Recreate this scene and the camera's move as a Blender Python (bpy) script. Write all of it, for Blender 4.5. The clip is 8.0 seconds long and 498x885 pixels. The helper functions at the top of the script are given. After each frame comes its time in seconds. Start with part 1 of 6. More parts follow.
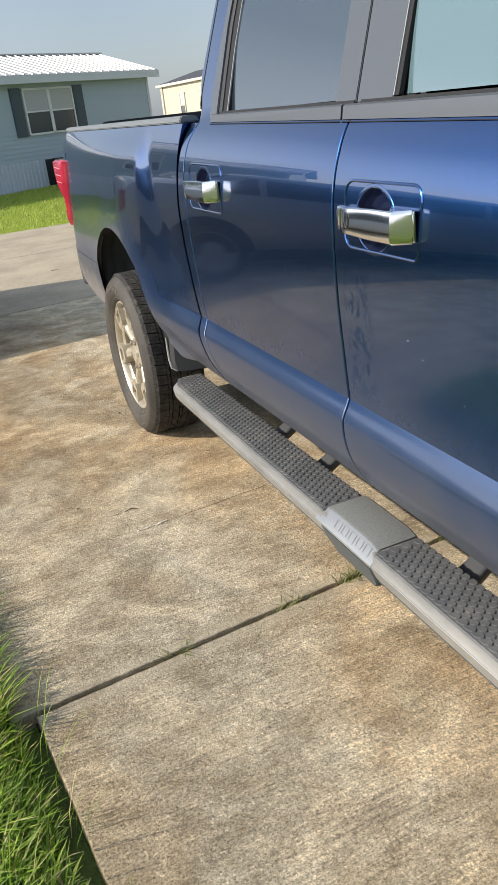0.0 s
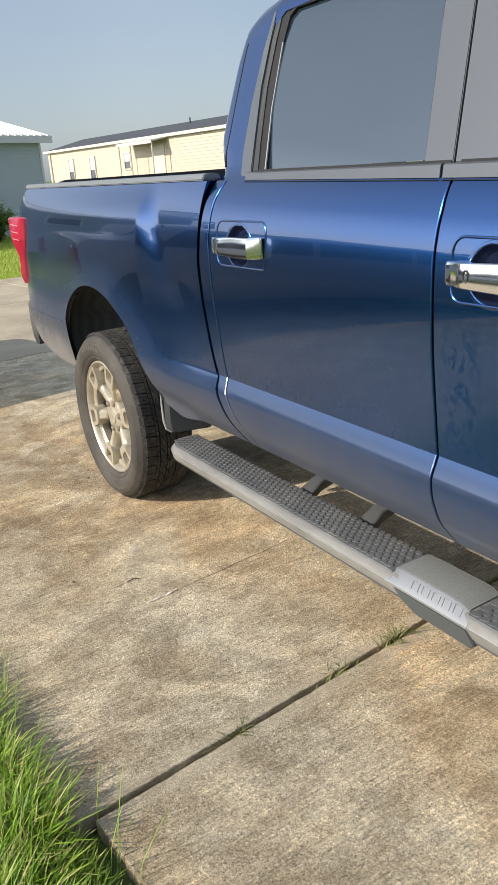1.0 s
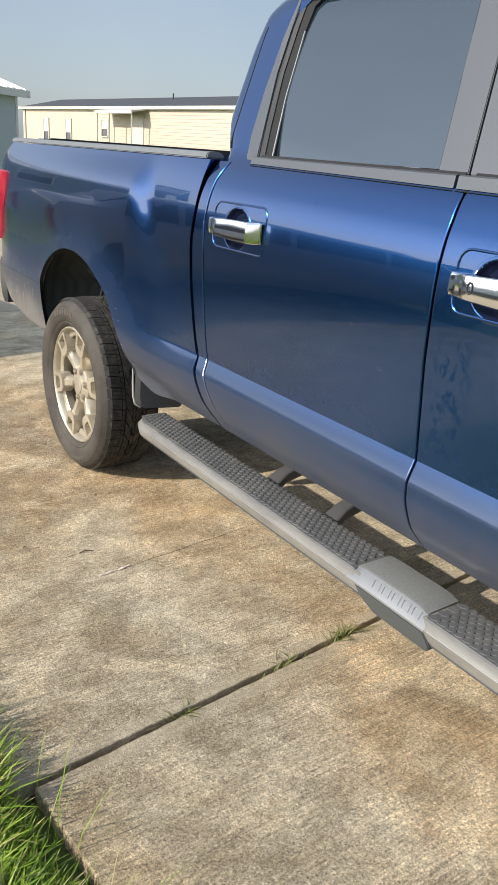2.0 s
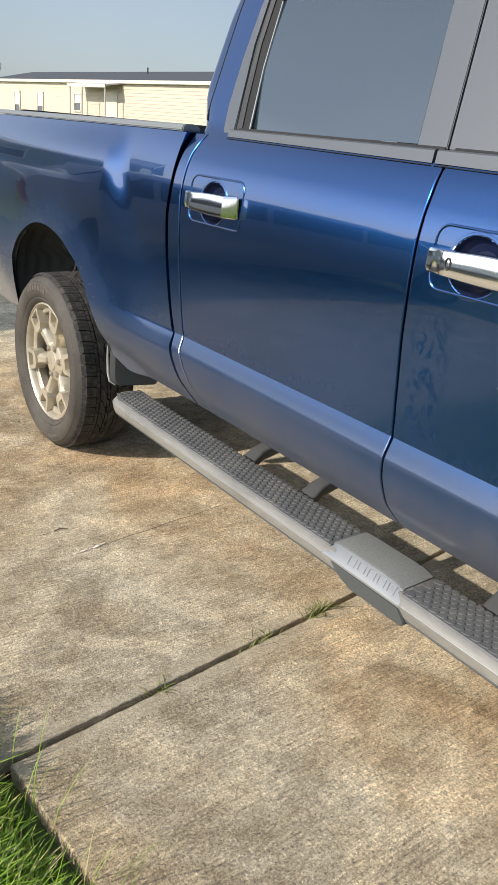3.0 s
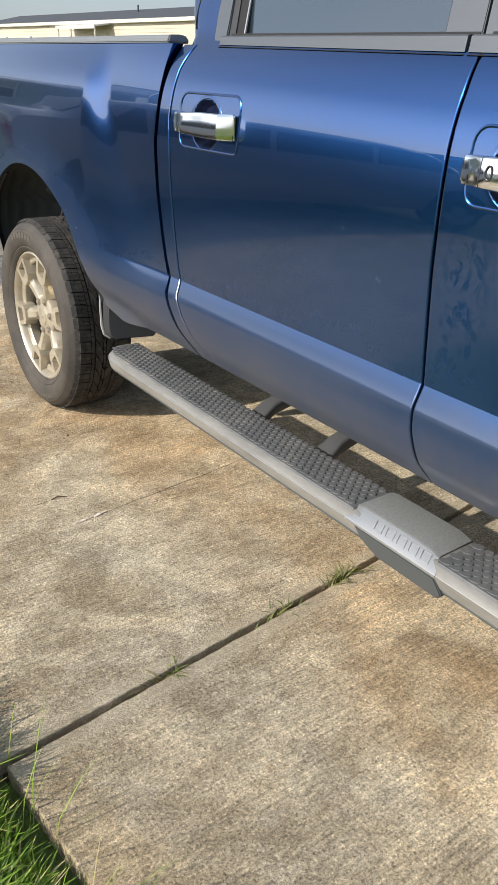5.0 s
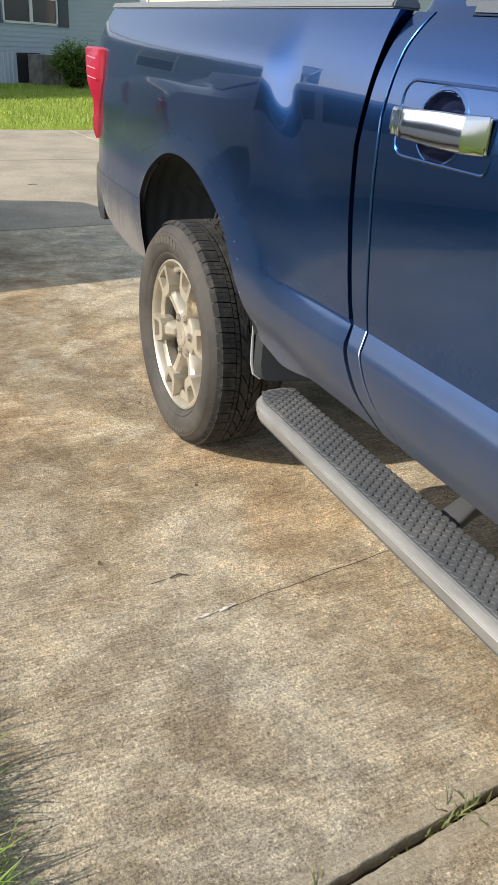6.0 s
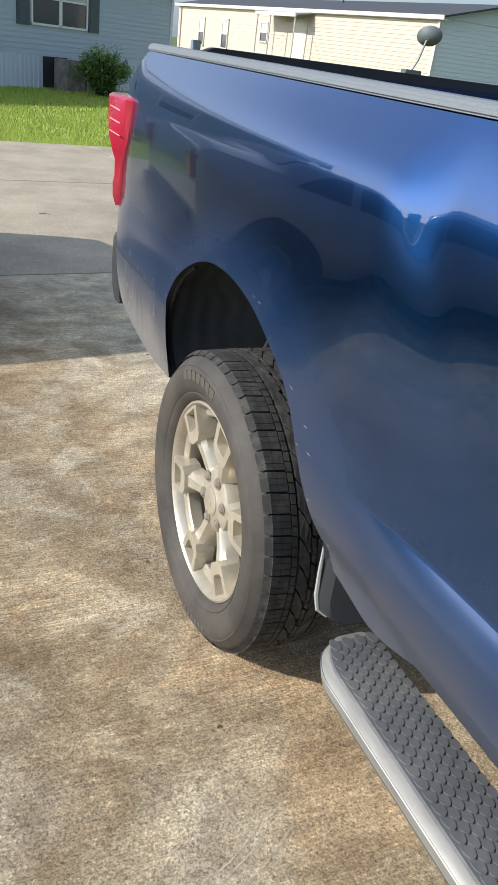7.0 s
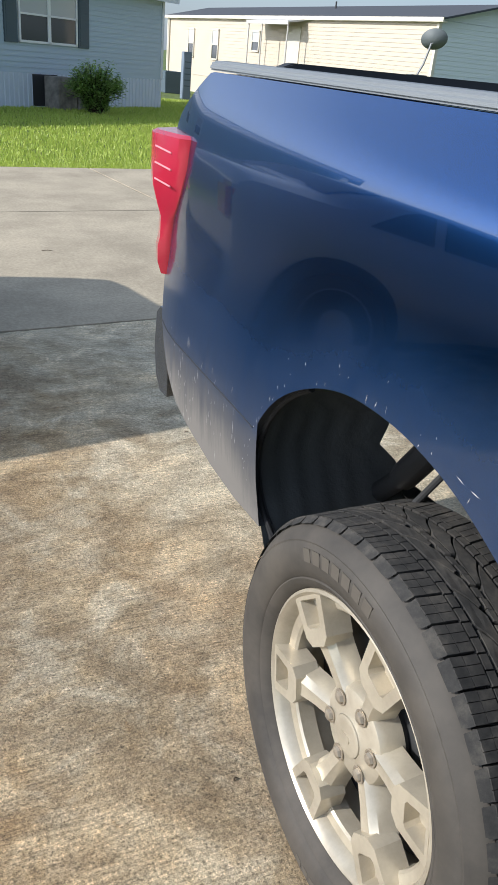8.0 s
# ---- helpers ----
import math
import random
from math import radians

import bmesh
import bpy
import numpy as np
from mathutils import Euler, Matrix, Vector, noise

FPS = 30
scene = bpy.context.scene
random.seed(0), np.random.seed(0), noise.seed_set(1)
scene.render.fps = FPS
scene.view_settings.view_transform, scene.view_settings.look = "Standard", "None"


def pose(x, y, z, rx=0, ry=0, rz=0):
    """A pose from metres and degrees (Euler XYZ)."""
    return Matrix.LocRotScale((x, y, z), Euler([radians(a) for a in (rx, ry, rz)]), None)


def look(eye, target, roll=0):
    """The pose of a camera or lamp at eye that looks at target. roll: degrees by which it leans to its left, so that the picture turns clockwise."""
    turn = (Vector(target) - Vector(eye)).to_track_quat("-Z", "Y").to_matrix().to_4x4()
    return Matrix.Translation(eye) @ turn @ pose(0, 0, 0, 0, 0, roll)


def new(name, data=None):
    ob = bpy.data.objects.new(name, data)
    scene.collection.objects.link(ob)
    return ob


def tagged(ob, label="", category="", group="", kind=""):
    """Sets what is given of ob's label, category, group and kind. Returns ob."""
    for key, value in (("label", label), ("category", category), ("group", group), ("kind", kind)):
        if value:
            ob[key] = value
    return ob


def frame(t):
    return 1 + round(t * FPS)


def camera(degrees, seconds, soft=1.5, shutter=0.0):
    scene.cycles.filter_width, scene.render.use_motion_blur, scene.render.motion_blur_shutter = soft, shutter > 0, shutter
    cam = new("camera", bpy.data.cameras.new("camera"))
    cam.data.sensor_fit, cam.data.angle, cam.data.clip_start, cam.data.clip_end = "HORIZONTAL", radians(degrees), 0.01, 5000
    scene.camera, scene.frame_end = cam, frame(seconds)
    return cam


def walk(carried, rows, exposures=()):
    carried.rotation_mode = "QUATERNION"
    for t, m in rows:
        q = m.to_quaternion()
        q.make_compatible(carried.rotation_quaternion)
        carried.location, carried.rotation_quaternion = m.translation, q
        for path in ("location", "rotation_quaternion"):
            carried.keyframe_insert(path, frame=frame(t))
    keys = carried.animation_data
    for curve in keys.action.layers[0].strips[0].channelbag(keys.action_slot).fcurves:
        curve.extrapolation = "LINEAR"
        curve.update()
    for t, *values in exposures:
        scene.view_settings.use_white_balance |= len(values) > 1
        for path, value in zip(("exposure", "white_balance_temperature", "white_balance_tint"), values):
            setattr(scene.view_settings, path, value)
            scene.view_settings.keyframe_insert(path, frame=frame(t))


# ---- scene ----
cam = camera(36.5, 8.0)
PATH = [
    (0, (-0.832, -3.696, 1.496), (-0.179, -1.988, 0.686), -6.4),
    (0.5, (-0.962, -3.518, 1.518), (-0.094, -1.837, 0.872), -7.2),
    (1, (-1.233, -3.389, 1.5), (-0.273, -1.773, 0.815), -4.1),
    (1.5, (-1.316, -3.349, 1.495), (-0.292, -1.778, 0.801), 1.9),
    (3, (-1.317, -3.332, 1.477), (-0.191, -1.862, 0.721), 5.0),
    (3.5, (-1.32, -3.33, 1.474), (-0.158, -1.893, 0.71), 5.6),
    (4, (-1.31, -3.34, 1.475), (-0.115, -1.935, 0.702), 5.8),
    (4.2, (-1.307, -3.346, 1.476), (-0.094, -1.958, 0.7), 5.8),
    (5.3, (-1.095, -3.007, 1.379), (-0.119, -1.534, 0.441), 0.3),
    (5.5, (-1.041, -2.896, 1.404), (-0.145, -1.387, 0.444), 0.6),
    (6, (-0.956, -2.519, 1.391), (-0.154, -0.947, 0.45), 4.2),
    (6.5, (-0.859, -2.043, 1.391), (-0.057, -0.459, 0.469), 6.8),
    (7, (-0.714, -1.627, 1.515), (0.084, -0.041, 0.593), 7.8),
    (7.5, (-0.694, -1.175, 1.514), (0.124, 0.4, 0.591), 8.0),
    (8, (-0.657, -0.802, 1.5), (0.145, 0.791, 0.596), 5.7),
]
walk(cam, [(t, look(eye, target, roll)) for t, eye, target, roll in PATH], [(0, 0.5, 6640, 10), (4, 0.5, 6580, 10), (6, 0.5, 6500, 10), (7, 0.5, 6080, 10), (8, 0.5, 6020, 10)])

# ---- world, sun, exposure ----
SUN_EL, SUN_AZ = 31.0, (-1.0, 0.16)          # elevation; the way towards the sun on the plan
world = bpy.data.worlds.new("sky")
scene.world = world
world.use_nodes = True
wn = world.node_tree.nodes
sky = wn.new("ShaderNodeTexSky")
sky.sky_type = "NISHITA"
sky.sun_disc = False
sky.sun_elevation = radians(SUN_EL)
sky.sun_rotation = math.atan2(SUN_AZ[0], SUN_AZ[1])
sky.air_density, sky.dust_density, sky.ozone_density = 1.0, 1.4, 1.5
haze = wn.new("ShaderNodeMix")                  # thin morning haze over the clear sky
haze.data_type = "RGBA"
haze.inputs[0].default_value = 0.58
cloud = wn.new("ShaderNodeTexNoise")             # faint uneven veil
cloud.inputs["Scale"].default_value, cloud.inputs["Detail"].default_value = 2.6, 4
veil = wn.new("ShaderNodeValToRGB")
veil.color_ramp.elements[0].position, veil.color_ramp.elements[0].color = 0.35, (0.84, 0.86, 0.89, 1)
veil.color_ramp.elements[1].position, veil.color_ramp.elements[1].color = 0.68, (1.0, 1.0, 1.0, 1)
tint = wn.new("ShaderNodeMix")
tint.data_type, tint.blend_type = "RGBA", "MULTIPLY"
tint.inputs[0].default_value = 1.0
tint.inputs[6].default_value = (2.72, 3.15, 3.8, 1)
place = wn.new("ShaderNodeTexCoord")
world.node_tree.links.new(place.outputs["Generated"], cloud.inputs["Vector"])
world.node_tree.links.new(cloud.outputs["Fac"], veil.inputs[0])
world.node_tree.links.new(veil.outputs[0], tint.inputs[7])
# the haze is brightest round the sun
toward = wn.new("ShaderNodeVectorMath")
toward.operation = "DOT_PRODUCT"
toward.inputs[1].default_value = Vector((*Vector(SUN_AZ).normalized() * math.cos(radians(SUN_EL)), math.sin(radians(SUN_EL))))
glow = wn.new("ShaderNodeValToRGB")
glow.color_ramp.interpolation = "EASE"
glow.color_ramp.elements[0].position, glow.color_ramp.elements[0].color = 0.25, (0, 0, 0, 1)
glow.color_ramp.elements[1].position, glow.color_ramp.elements[1].color = 1.0, (4.2, 4.2, 4.2, 1)
rise = wn.new("ShaderNodeSeparateXYZ")            # and thickest near the horizon
thick = wn.new("ShaderNodeValToRGB")
thick.color_ramp.elements[0].position, thick.color_ramp.elements[0].color = 0.0, (4.4, 3.8, 3.3, 1)
thick.color_ramp.elements[1].position, thick.color_ramp.elements[1].color = 0.75, (0.36, 0.37, 0.38, 1)
for spot, c in ((0.1, (2.6, 2.3, 2.1, 1)), (0.34, (0.62, 0.63, 0.65, 1))):
    thick.color_ramp.elements.new(spot).color = c
veiled = wn.new("ShaderNodeMix")
veiled.data_type, veiled.blend_type = "RGBA", "MULTIPLY"
veiled.inputs[0].default_value = 1.0
lifted = wn.new("ShaderNodeMix")
lifted.data_type, lifted.blend_type = "RGBA", "ADD"
lifted.inputs[0].default_value = 1.0
lifted.inputs[6].default_value = (1, 1, 1, 1)
world.node_tree.links.new(place.outputs["Generated"], rise.inputs[0])
world.node_tree.links.new(rise.outputs[2], thick.inputs[0])
world.node_tree.links.new(glow.outputs[0], veiled.inputs[6])
world.node_tree.links.new(thick.outputs[0], veiled.inputs[7])
world.node_tree.links.new(veiled.outputs[2], lifted.inputs[7])
aureole = wn.new("ShaderNodeMix")
aureole.data_type, aureole.blend_type = "RGBA", "MULTIPLY"
aureole.inputs[0].default_value = 1.0
world.node_tree.links.new(place.outputs["Generated"], toward.inputs[0])
world.node_tree.links.new(toward.outputs["Value"], glow.inputs[0])
world.node_tree.links.new(tint.outputs[2], aureole.inputs[6])
world.node_tree.links.new(lifted.outputs[2], aureole.inputs[7])
world.node_tree.links.new(aureole.outputs[2], haze.inputs[7])
world.node_tree.links.new(sky.outputs[0], haze.inputs[6])
world.node_tree.links.new(haze.outputs[2], wn["Background"].inputs[0])
wn["Background"].inputs[1].default_value = 0.118
sun_data = bpy.data.lights.new("sun", "SUN")
sun_data.energy, sun_data.angle, sun_data.color = 3.95, radians(0.6), (1.0, 0.93, 0.835)
sun = new("sun", sun_data)
sun.matrix_world = look((SUN_AZ[0] * 40, SUN_AZ[1] * 40, 40 * math.hypot(*SUN_AZ) * math.tan(radians(SUN_EL))), (0, 0, 0))


# ---- materials ----
def mat(name, color, rough=0.5, metal=0.0, **more):
    m = bpy.data.materials.new(name)
    m.use_nodes = True
    b = m.node_tree.nodes["Principled BSDF"]
    b.inputs["Base Color"].default_value = (*color, 1)
    b.inputs["Roughness"].default_value = rough
    b.inputs["Metallic"].default_value = metal
    for key, value in more.items():
        b.inputs[key.replace("_", " ")].default_value = value
    return m


def tex_noise(m, scale, detail=4, rough=0.6, stretch=(1, 1, 1), space="Object", turn=0.0, dist=0.0):
    """A noise texture's Fac socket."""
    n, l = m.node_tree.nodes, m.node_tree.links
    co = n.new("ShaderNodeTexCoord")
    mp = n.new("ShaderNodeMapping")
    mp.inputs["Scale"].default_value = stretch
    mp.inputs["Rotation"].default_value = (0, 0, turn)
    t = n.new("ShaderNodeTexNoise")
    t.inputs["Scale"].default_value, t.inputs["Detail"].default_value = scale, detail
    t.inputs["Roughness"].default_value, t.inputs["Distortion"].default_value = rough, dist
    l.new(co.outputs[space], mp.inputs[0])
    l.new(mp.outputs[0], t.inputs["Vector"])
    return t.outputs["Fac"]


def ramp(m, fac, stops):
    n, l = m.node_tree.nodes, m.node_tree.links
    r = n.new("ShaderNodeValToRGB")
    e = r.color_ramp.elements
    while len(e) < len(stops):
        e.new(0.5)
    for k, (p, c) in zip(e, stops):
        k.position, k.color = p, (*c, 1) if len(c) == 3 else c
    l.new(fac, r.inputs[0])
    return r.outputs[0]


def mix(m, fac, a, b, blend="MIX"):
    n, l = m.node_tree.nodes, m.node_tree.links
    x = n.new("ShaderNodeMix")
    x.data_type, x.blend_type = "RGBA", blend
    for sock, v in ((x.inputs[0], fac), (x.inputs[6], a), (x.inputs[7], b)):
        if hasattr(v, "is_linked"):
            l.new(v, sock)
        elif isinstance(v, (int, float)):
            sock.default_value = v
        else:
            sock.default_value = (*v, 1)
    return x.outputs[2]


def wire(m, sock, name):
    m.node_tree.links.new(sock, m.node_tree.nodes["Principled BSDF"].inputs[name])


def bump(m, fac, strength=0.3, distance=0.01):
    n, l = m.node_tree.nodes, m.node_tree.links
    b = n.new("ShaderNodeBump")
    b.inputs["Strength"].default_value, b.inputs["Distance"].default_value = strength, distance
    l.new(fac, b.inputs["Height"])
    old = n["Principled BSDF"].inputs["Normal"]
    if old.is_linked:
        l.new(old.links[0].from_socket, b.inputs["Normal"])
    l.new(b.outputs[0], old)


def spread(m, fac, lo, hi):
    """Fac mapped from 0.3..0.7 to lo..hi."""
    n, l = m.node_tree.nodes, m.node_tree.links
    r = n.new("ShaderNodeMapRange")
    r.inputs[1].default_value, r.inputs[2].default_value = 0.3, 0.7
    r.inputs[3].default_value, r.inputs[4].default_value = lo, hi
    l.new(fac, r.inputs[0])
    return r.outputs[0]


def g(v):
    return (v, v, v)


CONCRETE = mat("concrete", (0.4, 0.33, 0.25), 0.9)
_big = tex_noise(CONCRETE, 0.8, 6, 0.6)
_mid = tex_noise(CONCRETE, 6.0, 12, 0.79, dist=0.35)
_patch = tex_noise(CONCRETE, 2.6, 9, 0.68, stretch=(1, 1.35, 1), turn=0.3, dist=0.9)
_broom = tex_noise(CONCRETE, 5.5, 6, 0.68, stretch=(1.0, 27, 1), turn=-0.1, dist=0.2)
_brush = tex_noise(CONCRETE, 9.0, 3, 0.6, stretch=(1.1, 12, 1), turn=-0.1, dist=0.2)
_grain = tex_noise(CONCRETE, 55.0, 7, 0.8)
_fine = tex_noise(CONCRETE, 150.0, 3, 0.65)
_rust = tex_noise(CONCRETE, 3.1, 6, 0.65, dist=0.8)
_c = ramp(CONCRETE, _mid, [(0.37, (0.435, 0.36, 0.244)), (0.455, (0.5, 0.42, 0.291)), (0.515, (0.565, 0.484, 0.339)), (0.61, (0.65, 0.565, 0.408))])
_c = mix(CONCRETE, 1.0, _c, ramp(CONCRETE, _big, [(0.3, (0.84, 0.85, 0.87)), (0.5, g(1.0)), (0.68, (1.08, 1.03, 0.97))]), "MULTIPLY")
_c = mix(CONCRETE, 0.8, _c, ramp(CONCRETE, _patch, [(0.36, (0.62, 0.57, 0.5)), (0.45, (0.86, 0.83, 0.78)), (0.52, (1.04, 1.03, 1.02)), (0.6, (1.3, 1.28, 1.24))]), "MULTIPLY")
_tan = tex_noise(CONCRETE, 1.3, 6, 0.6, stretch=(1, 0.8, 1), dist=0.7)
_c = mix(CONCRETE, 0.5, _c, ramp(CONCRETE, _tan, [(0.4, (0.93, 0.97, 1.03)), (0.5, (1.0, 1.0, 1.0)), (0.6, (1.08, 0.98, 0.84))]), "MULTIPLY")
_swept = spread(CONCRETE, tex_noise(CONCRETE, 2.1, 4, 0.6, dist=0.5), 0.15, 0.85)
_c = mix(CONCRETE, _swept, _c, ramp(CONCRETE, _broom, [(0.34, g(0.52)), (0.44, g(0.9)), (0.52, g(1.06)), (0.64, g(1.32))]), "MULTIPLY")
_zone = spread(CONCRETE, tex_noise(CONCRETE, 1.6, 4, 0.6), -0.05, 0.5)
_c = mix(CONCRETE, _zone, _c, ramp(CONCRETE, _brush, [(0.38, g(0.55)), (0.47, g(0.95)), (0.54, g(1.08)), (0.64, g(1.4))]), "MULTIPLY")
_c = mix(CONCRETE, 0.5, _c, ramp(CONCRETE, _grain, [(0.37, g(0.48)), (0.465, g(0.91)), (0.53, g(1.05)), (0.61, g(1.38))]), "MULTIPLY")
_c = mix(CONCRETE, 0.75, _c, ramp(CONCRETE, _fine, [(0.36, g(0.45)), (0.47, g(0.98)), (0.56, g(1.03)), (0.66, g(1.4))]), "MULTIPLY")
# sand grains and small pits, each its own tone
for _scale, _amt in ((95.0, 0.3), (210.0, 0.7), (420.0, 0.7)):
    _v = CONCRETE.node_tree.nodes.new("ShaderNodeTexVoronoi")
    _v.inputs["Scale"].default_value = _scale
    _vc = CONCRETE.node_tree.nodes.new("ShaderNodeTexCoord")
    CONCRETE.node_tree.links.new(_vc.outputs["Object"], _v.inputs["Vector"])
    _sep = CONCRETE.node_tree.nodes.new("ShaderNodeSeparateColor")
    CONCRETE.node_tree.links.new(_v.outputs["Color"], _sep.inputs[0])
    _c = mix(CONCRETE, _amt, _c, ramp(CONCRETE, _sep.outputs[0], [(0.0, g(0.45)), (0.12, g(0.72)), (0.2, g(0.95)), (0.8, g(1.05)), (0.9, g(1.22)), (1.0, g(1.45))]), "MULTIPLY")
# brown earth stains, thick where mud has dropped beside the running board
_n, _l = CONCRETE.node_tree.nodes, CONCRETE.node_tree.links
_co = _n.new("ShaderNodeTexCoord")
_xyz = _n.new("ShaderNodeSeparateXYZ")
_l.new(_co.outputs["Object"], _xyz.inputs[0])


def band(m, sock, stops):
    """A soft window over one coordinate: (from, to, rise)."""
    n, l = m.node_tree.nodes, m.node_tree.links
    lo, hi, soft = stops
    out = []
    for p, q in ((lo - soft, lo + soft), (hi + soft, hi - soft)):
        r = n.new("ShaderNodeMapRange")
        r.interpolation_type = "SMOOTHSTEP"
        r.inputs[1].default_value, r.inputs[2].default_value = p, q
        l.new(sock, r.inputs[0])
        out.append(r.outputs[0])
    x = n.new("ShaderNodeMath")
    x.operation = "MULTIPLY"
    l.new(out[0], x.inputs[0])
    l.new(out[1], x.inputs[1])
    return x.outputs[0]


def times(m, a, b):
    x = m.node_tree.nodes.new("ShaderNodeMath")
    x.operation = "MULTIPLY"
    for sock, v in ((x.inputs[0], a), (x.inputs[1], b)):
        if isinstance(v, (int, float)):
            sock.default_value = v
        else:
            m.node_tree.links.new(v, sock)
    return x.outputs[0]


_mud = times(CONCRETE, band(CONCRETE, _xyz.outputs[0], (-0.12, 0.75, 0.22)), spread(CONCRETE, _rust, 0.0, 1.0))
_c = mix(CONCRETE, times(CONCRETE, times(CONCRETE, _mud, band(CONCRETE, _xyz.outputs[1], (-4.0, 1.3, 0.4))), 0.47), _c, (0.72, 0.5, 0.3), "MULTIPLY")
_spot = ramp(CONCRETE, tex_noise(CONCRETE, 6.5, 5, 0.7, dist=0.5), [(0.64, g(0.0)), (0.72, g(0.6))])
_c = mix(CONCRETE, _spot, _c, (0.6, 0.42, 0.24), "MULTIPLY")
_grey = times(CONCRETE, band(CONCRETE, _xyz.outputs[0], (-1.6, -0.25, 0.35)), spread(CONCRETE, tex_noise(CONCRETE, 2.3, 7, 0.65), 0.2, 1.0))
_c = mix(CONCRETE, _grey, _c, (0.68, 0.63, 0.57), "MULTIPLY")
# brown tracked-in earth behind the wheel
_track = times(CONCRETE, band(CONCRETE, _xyz.outputs[0], (-1.3, 0.15, 0.35)), band(CONCRETE, _xyz.outputs[1], (-0.5, 2.8, 0.6)))
_track = times(CONCRETE, _track, ramp(CONCRETE, tex_noise(CONCRETE, 4.2, 8, 0.7, dist=0.7), [(0.38, g(1.0)), (0.5, g(0.7)), (0.6, g(0.1))]))
_c = mix(CONCRETE, _track, _c, (0.73, 0.645, 0.535), "MULTIPLY")
# smooth pale trowelled margin along the joint
_dot = _n.new("ShaderNodeVectorMath")
_dot.operation = "DOT_PRODUCT"
_dot.inputs[1].default_value = (-0.0995, 0.995, 0)
_l.new(_co.outputs["Object"], _dot.inputs[0])
_edge = band(CONCRETE, _dot.outputs["Value"], (-1.802 - 0.06, -1.802 + 0.05, 0.012))
_c = mix(CONCRETE, times(CONCRETE, _edge, 0.45), _c, (0.47, 0.4, 0.285))
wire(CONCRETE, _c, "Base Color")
bump(CONCRETE, _broom, 0.6, 0.005)
bump(CONCRETE, _brush, 0.35, 0.004)
bump(CONCRETE, _grain, 1.0, 0.007)
bump(CONCRETE, _fine, 0.8, 0.004)

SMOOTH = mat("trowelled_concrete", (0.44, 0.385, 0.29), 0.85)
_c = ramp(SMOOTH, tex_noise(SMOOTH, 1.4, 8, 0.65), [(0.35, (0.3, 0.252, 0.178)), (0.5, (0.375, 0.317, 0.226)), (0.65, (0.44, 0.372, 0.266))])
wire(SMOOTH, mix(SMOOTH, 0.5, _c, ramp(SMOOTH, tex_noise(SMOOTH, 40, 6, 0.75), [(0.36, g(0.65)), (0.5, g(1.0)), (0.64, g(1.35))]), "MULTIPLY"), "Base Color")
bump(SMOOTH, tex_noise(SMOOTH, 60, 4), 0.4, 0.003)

SOIL = mat("soil", (0.05, 0.035, 0.02), 0.95)
wire(SOIL, ramp(SOIL, tex_noise(SOIL, 30, 6), [(0.3, (0.015, 0.011, 0.006)), (0.7, (0.06, 0.042, 0.025))]), "Base Color")

LAWN = mat("lawn_ground", (0.06, 0.1, 0.02), 0.95)
wire(LAWN, ramp(LAWN, tex_noise(LAWN, 2.5, 8, 0.7), [(0.3, (0.06, 0.085, 0.018)), (0.55, (0.105, 0.15, 0.03)), (0.75, (0.16, 0.19, 0.05))]), "Base Color")
bump(LAWN, tex_noise(LAWN, 40, 6), 0.8, 0.05)

PAINT = mat("blue_paint", (0.03, 0.085, 0.34), 0.3, 1.0, Coat_Weight=1.0, Coat_Roughness=0.012, Coat_IOR=1.52)
# road dust: thin dull film, patchy, thickest low down and behind the wheel
_n, _l = PAINT.node_tree.nodes, PAINT.node_tree.links
_co = _n.new("ShaderNodeTexCoord")
_xyz = _n.new("ShaderNodeSeparateXYZ")
_l.new(_co.outputs["Object"], _xyz.inputs[0])
_low = ramp(PAINT, times(PAINT, _xyz.outputs[2], 0.5), [(0.25, g(0.8)), (0.3, g(0.6)), (0.35, g(0.44)), (0.368, g(0.36)), (0.384, g(0.29)), (0.4, g(0.14)), (0.44, g(0.11)), (0.5, g(0.07)), (0.56, g(0.02)), (0.6, g(0.0))])
_rear = times(PAINT, band(PAINT, _xyz.outputs[1], (0.5, 1.6, 0.2)), ramp(PAINT, _xyz.outputs[2], [(0.55, g(0.85)), (0.7, g(0.54)), (0.85, g(0.27)), (1.0, g(0.05))]))
_sum = _n.new("ShaderNodeMath")
_sum.use_clamp = True
_l.new(times(PAINT, _low, spread(PAINT, tex_noise(PAINT, 5, 8, 0.72, stretch=(1, 1, 0.5)), 0.6, 1.0)), _sum.inputs[0])
_l.new(times(PAINT, _rear, spread(PAINT, tex_noise(PAINT, 4, 7, 0.72, stretch=(1, 8, 0.6)), 0.55, 1.0)), _sum.inputs[1])
# spray thrown up round the wheel opening
_hub = _n.new("ShaderNodeVectorMath")
_hub.operation = "DISTANCE"
_flat = _n.new("ShaderNodeCombineXYZ")
_l.new(_xyz.outputs[1], _flat.inputs[1])
_l.new(_xyz.outputs[2], _flat.inputs[2])
_l.new(_flat.outputs[0], _hub.inputs[0])
_hub.inputs[1].default_value = (0, 0, 0.5)
_spray = ramp(PAINT, _hub.outputs["Value"], [(0.44, g(0.42)), (0.54, g(0.17)), (0.7, g(0.0))])
_all = _n.new("ShaderNodeMath")
_all.use_clamp = True
_l.new(_sum.outputs[0], _all.inputs[0])
_l.new(times(PAINT, _spray, spread(PAINT, tex_noise(PAINT, 7, 8, 0.75), 0.35, 1.0)), _all.inputs[1])
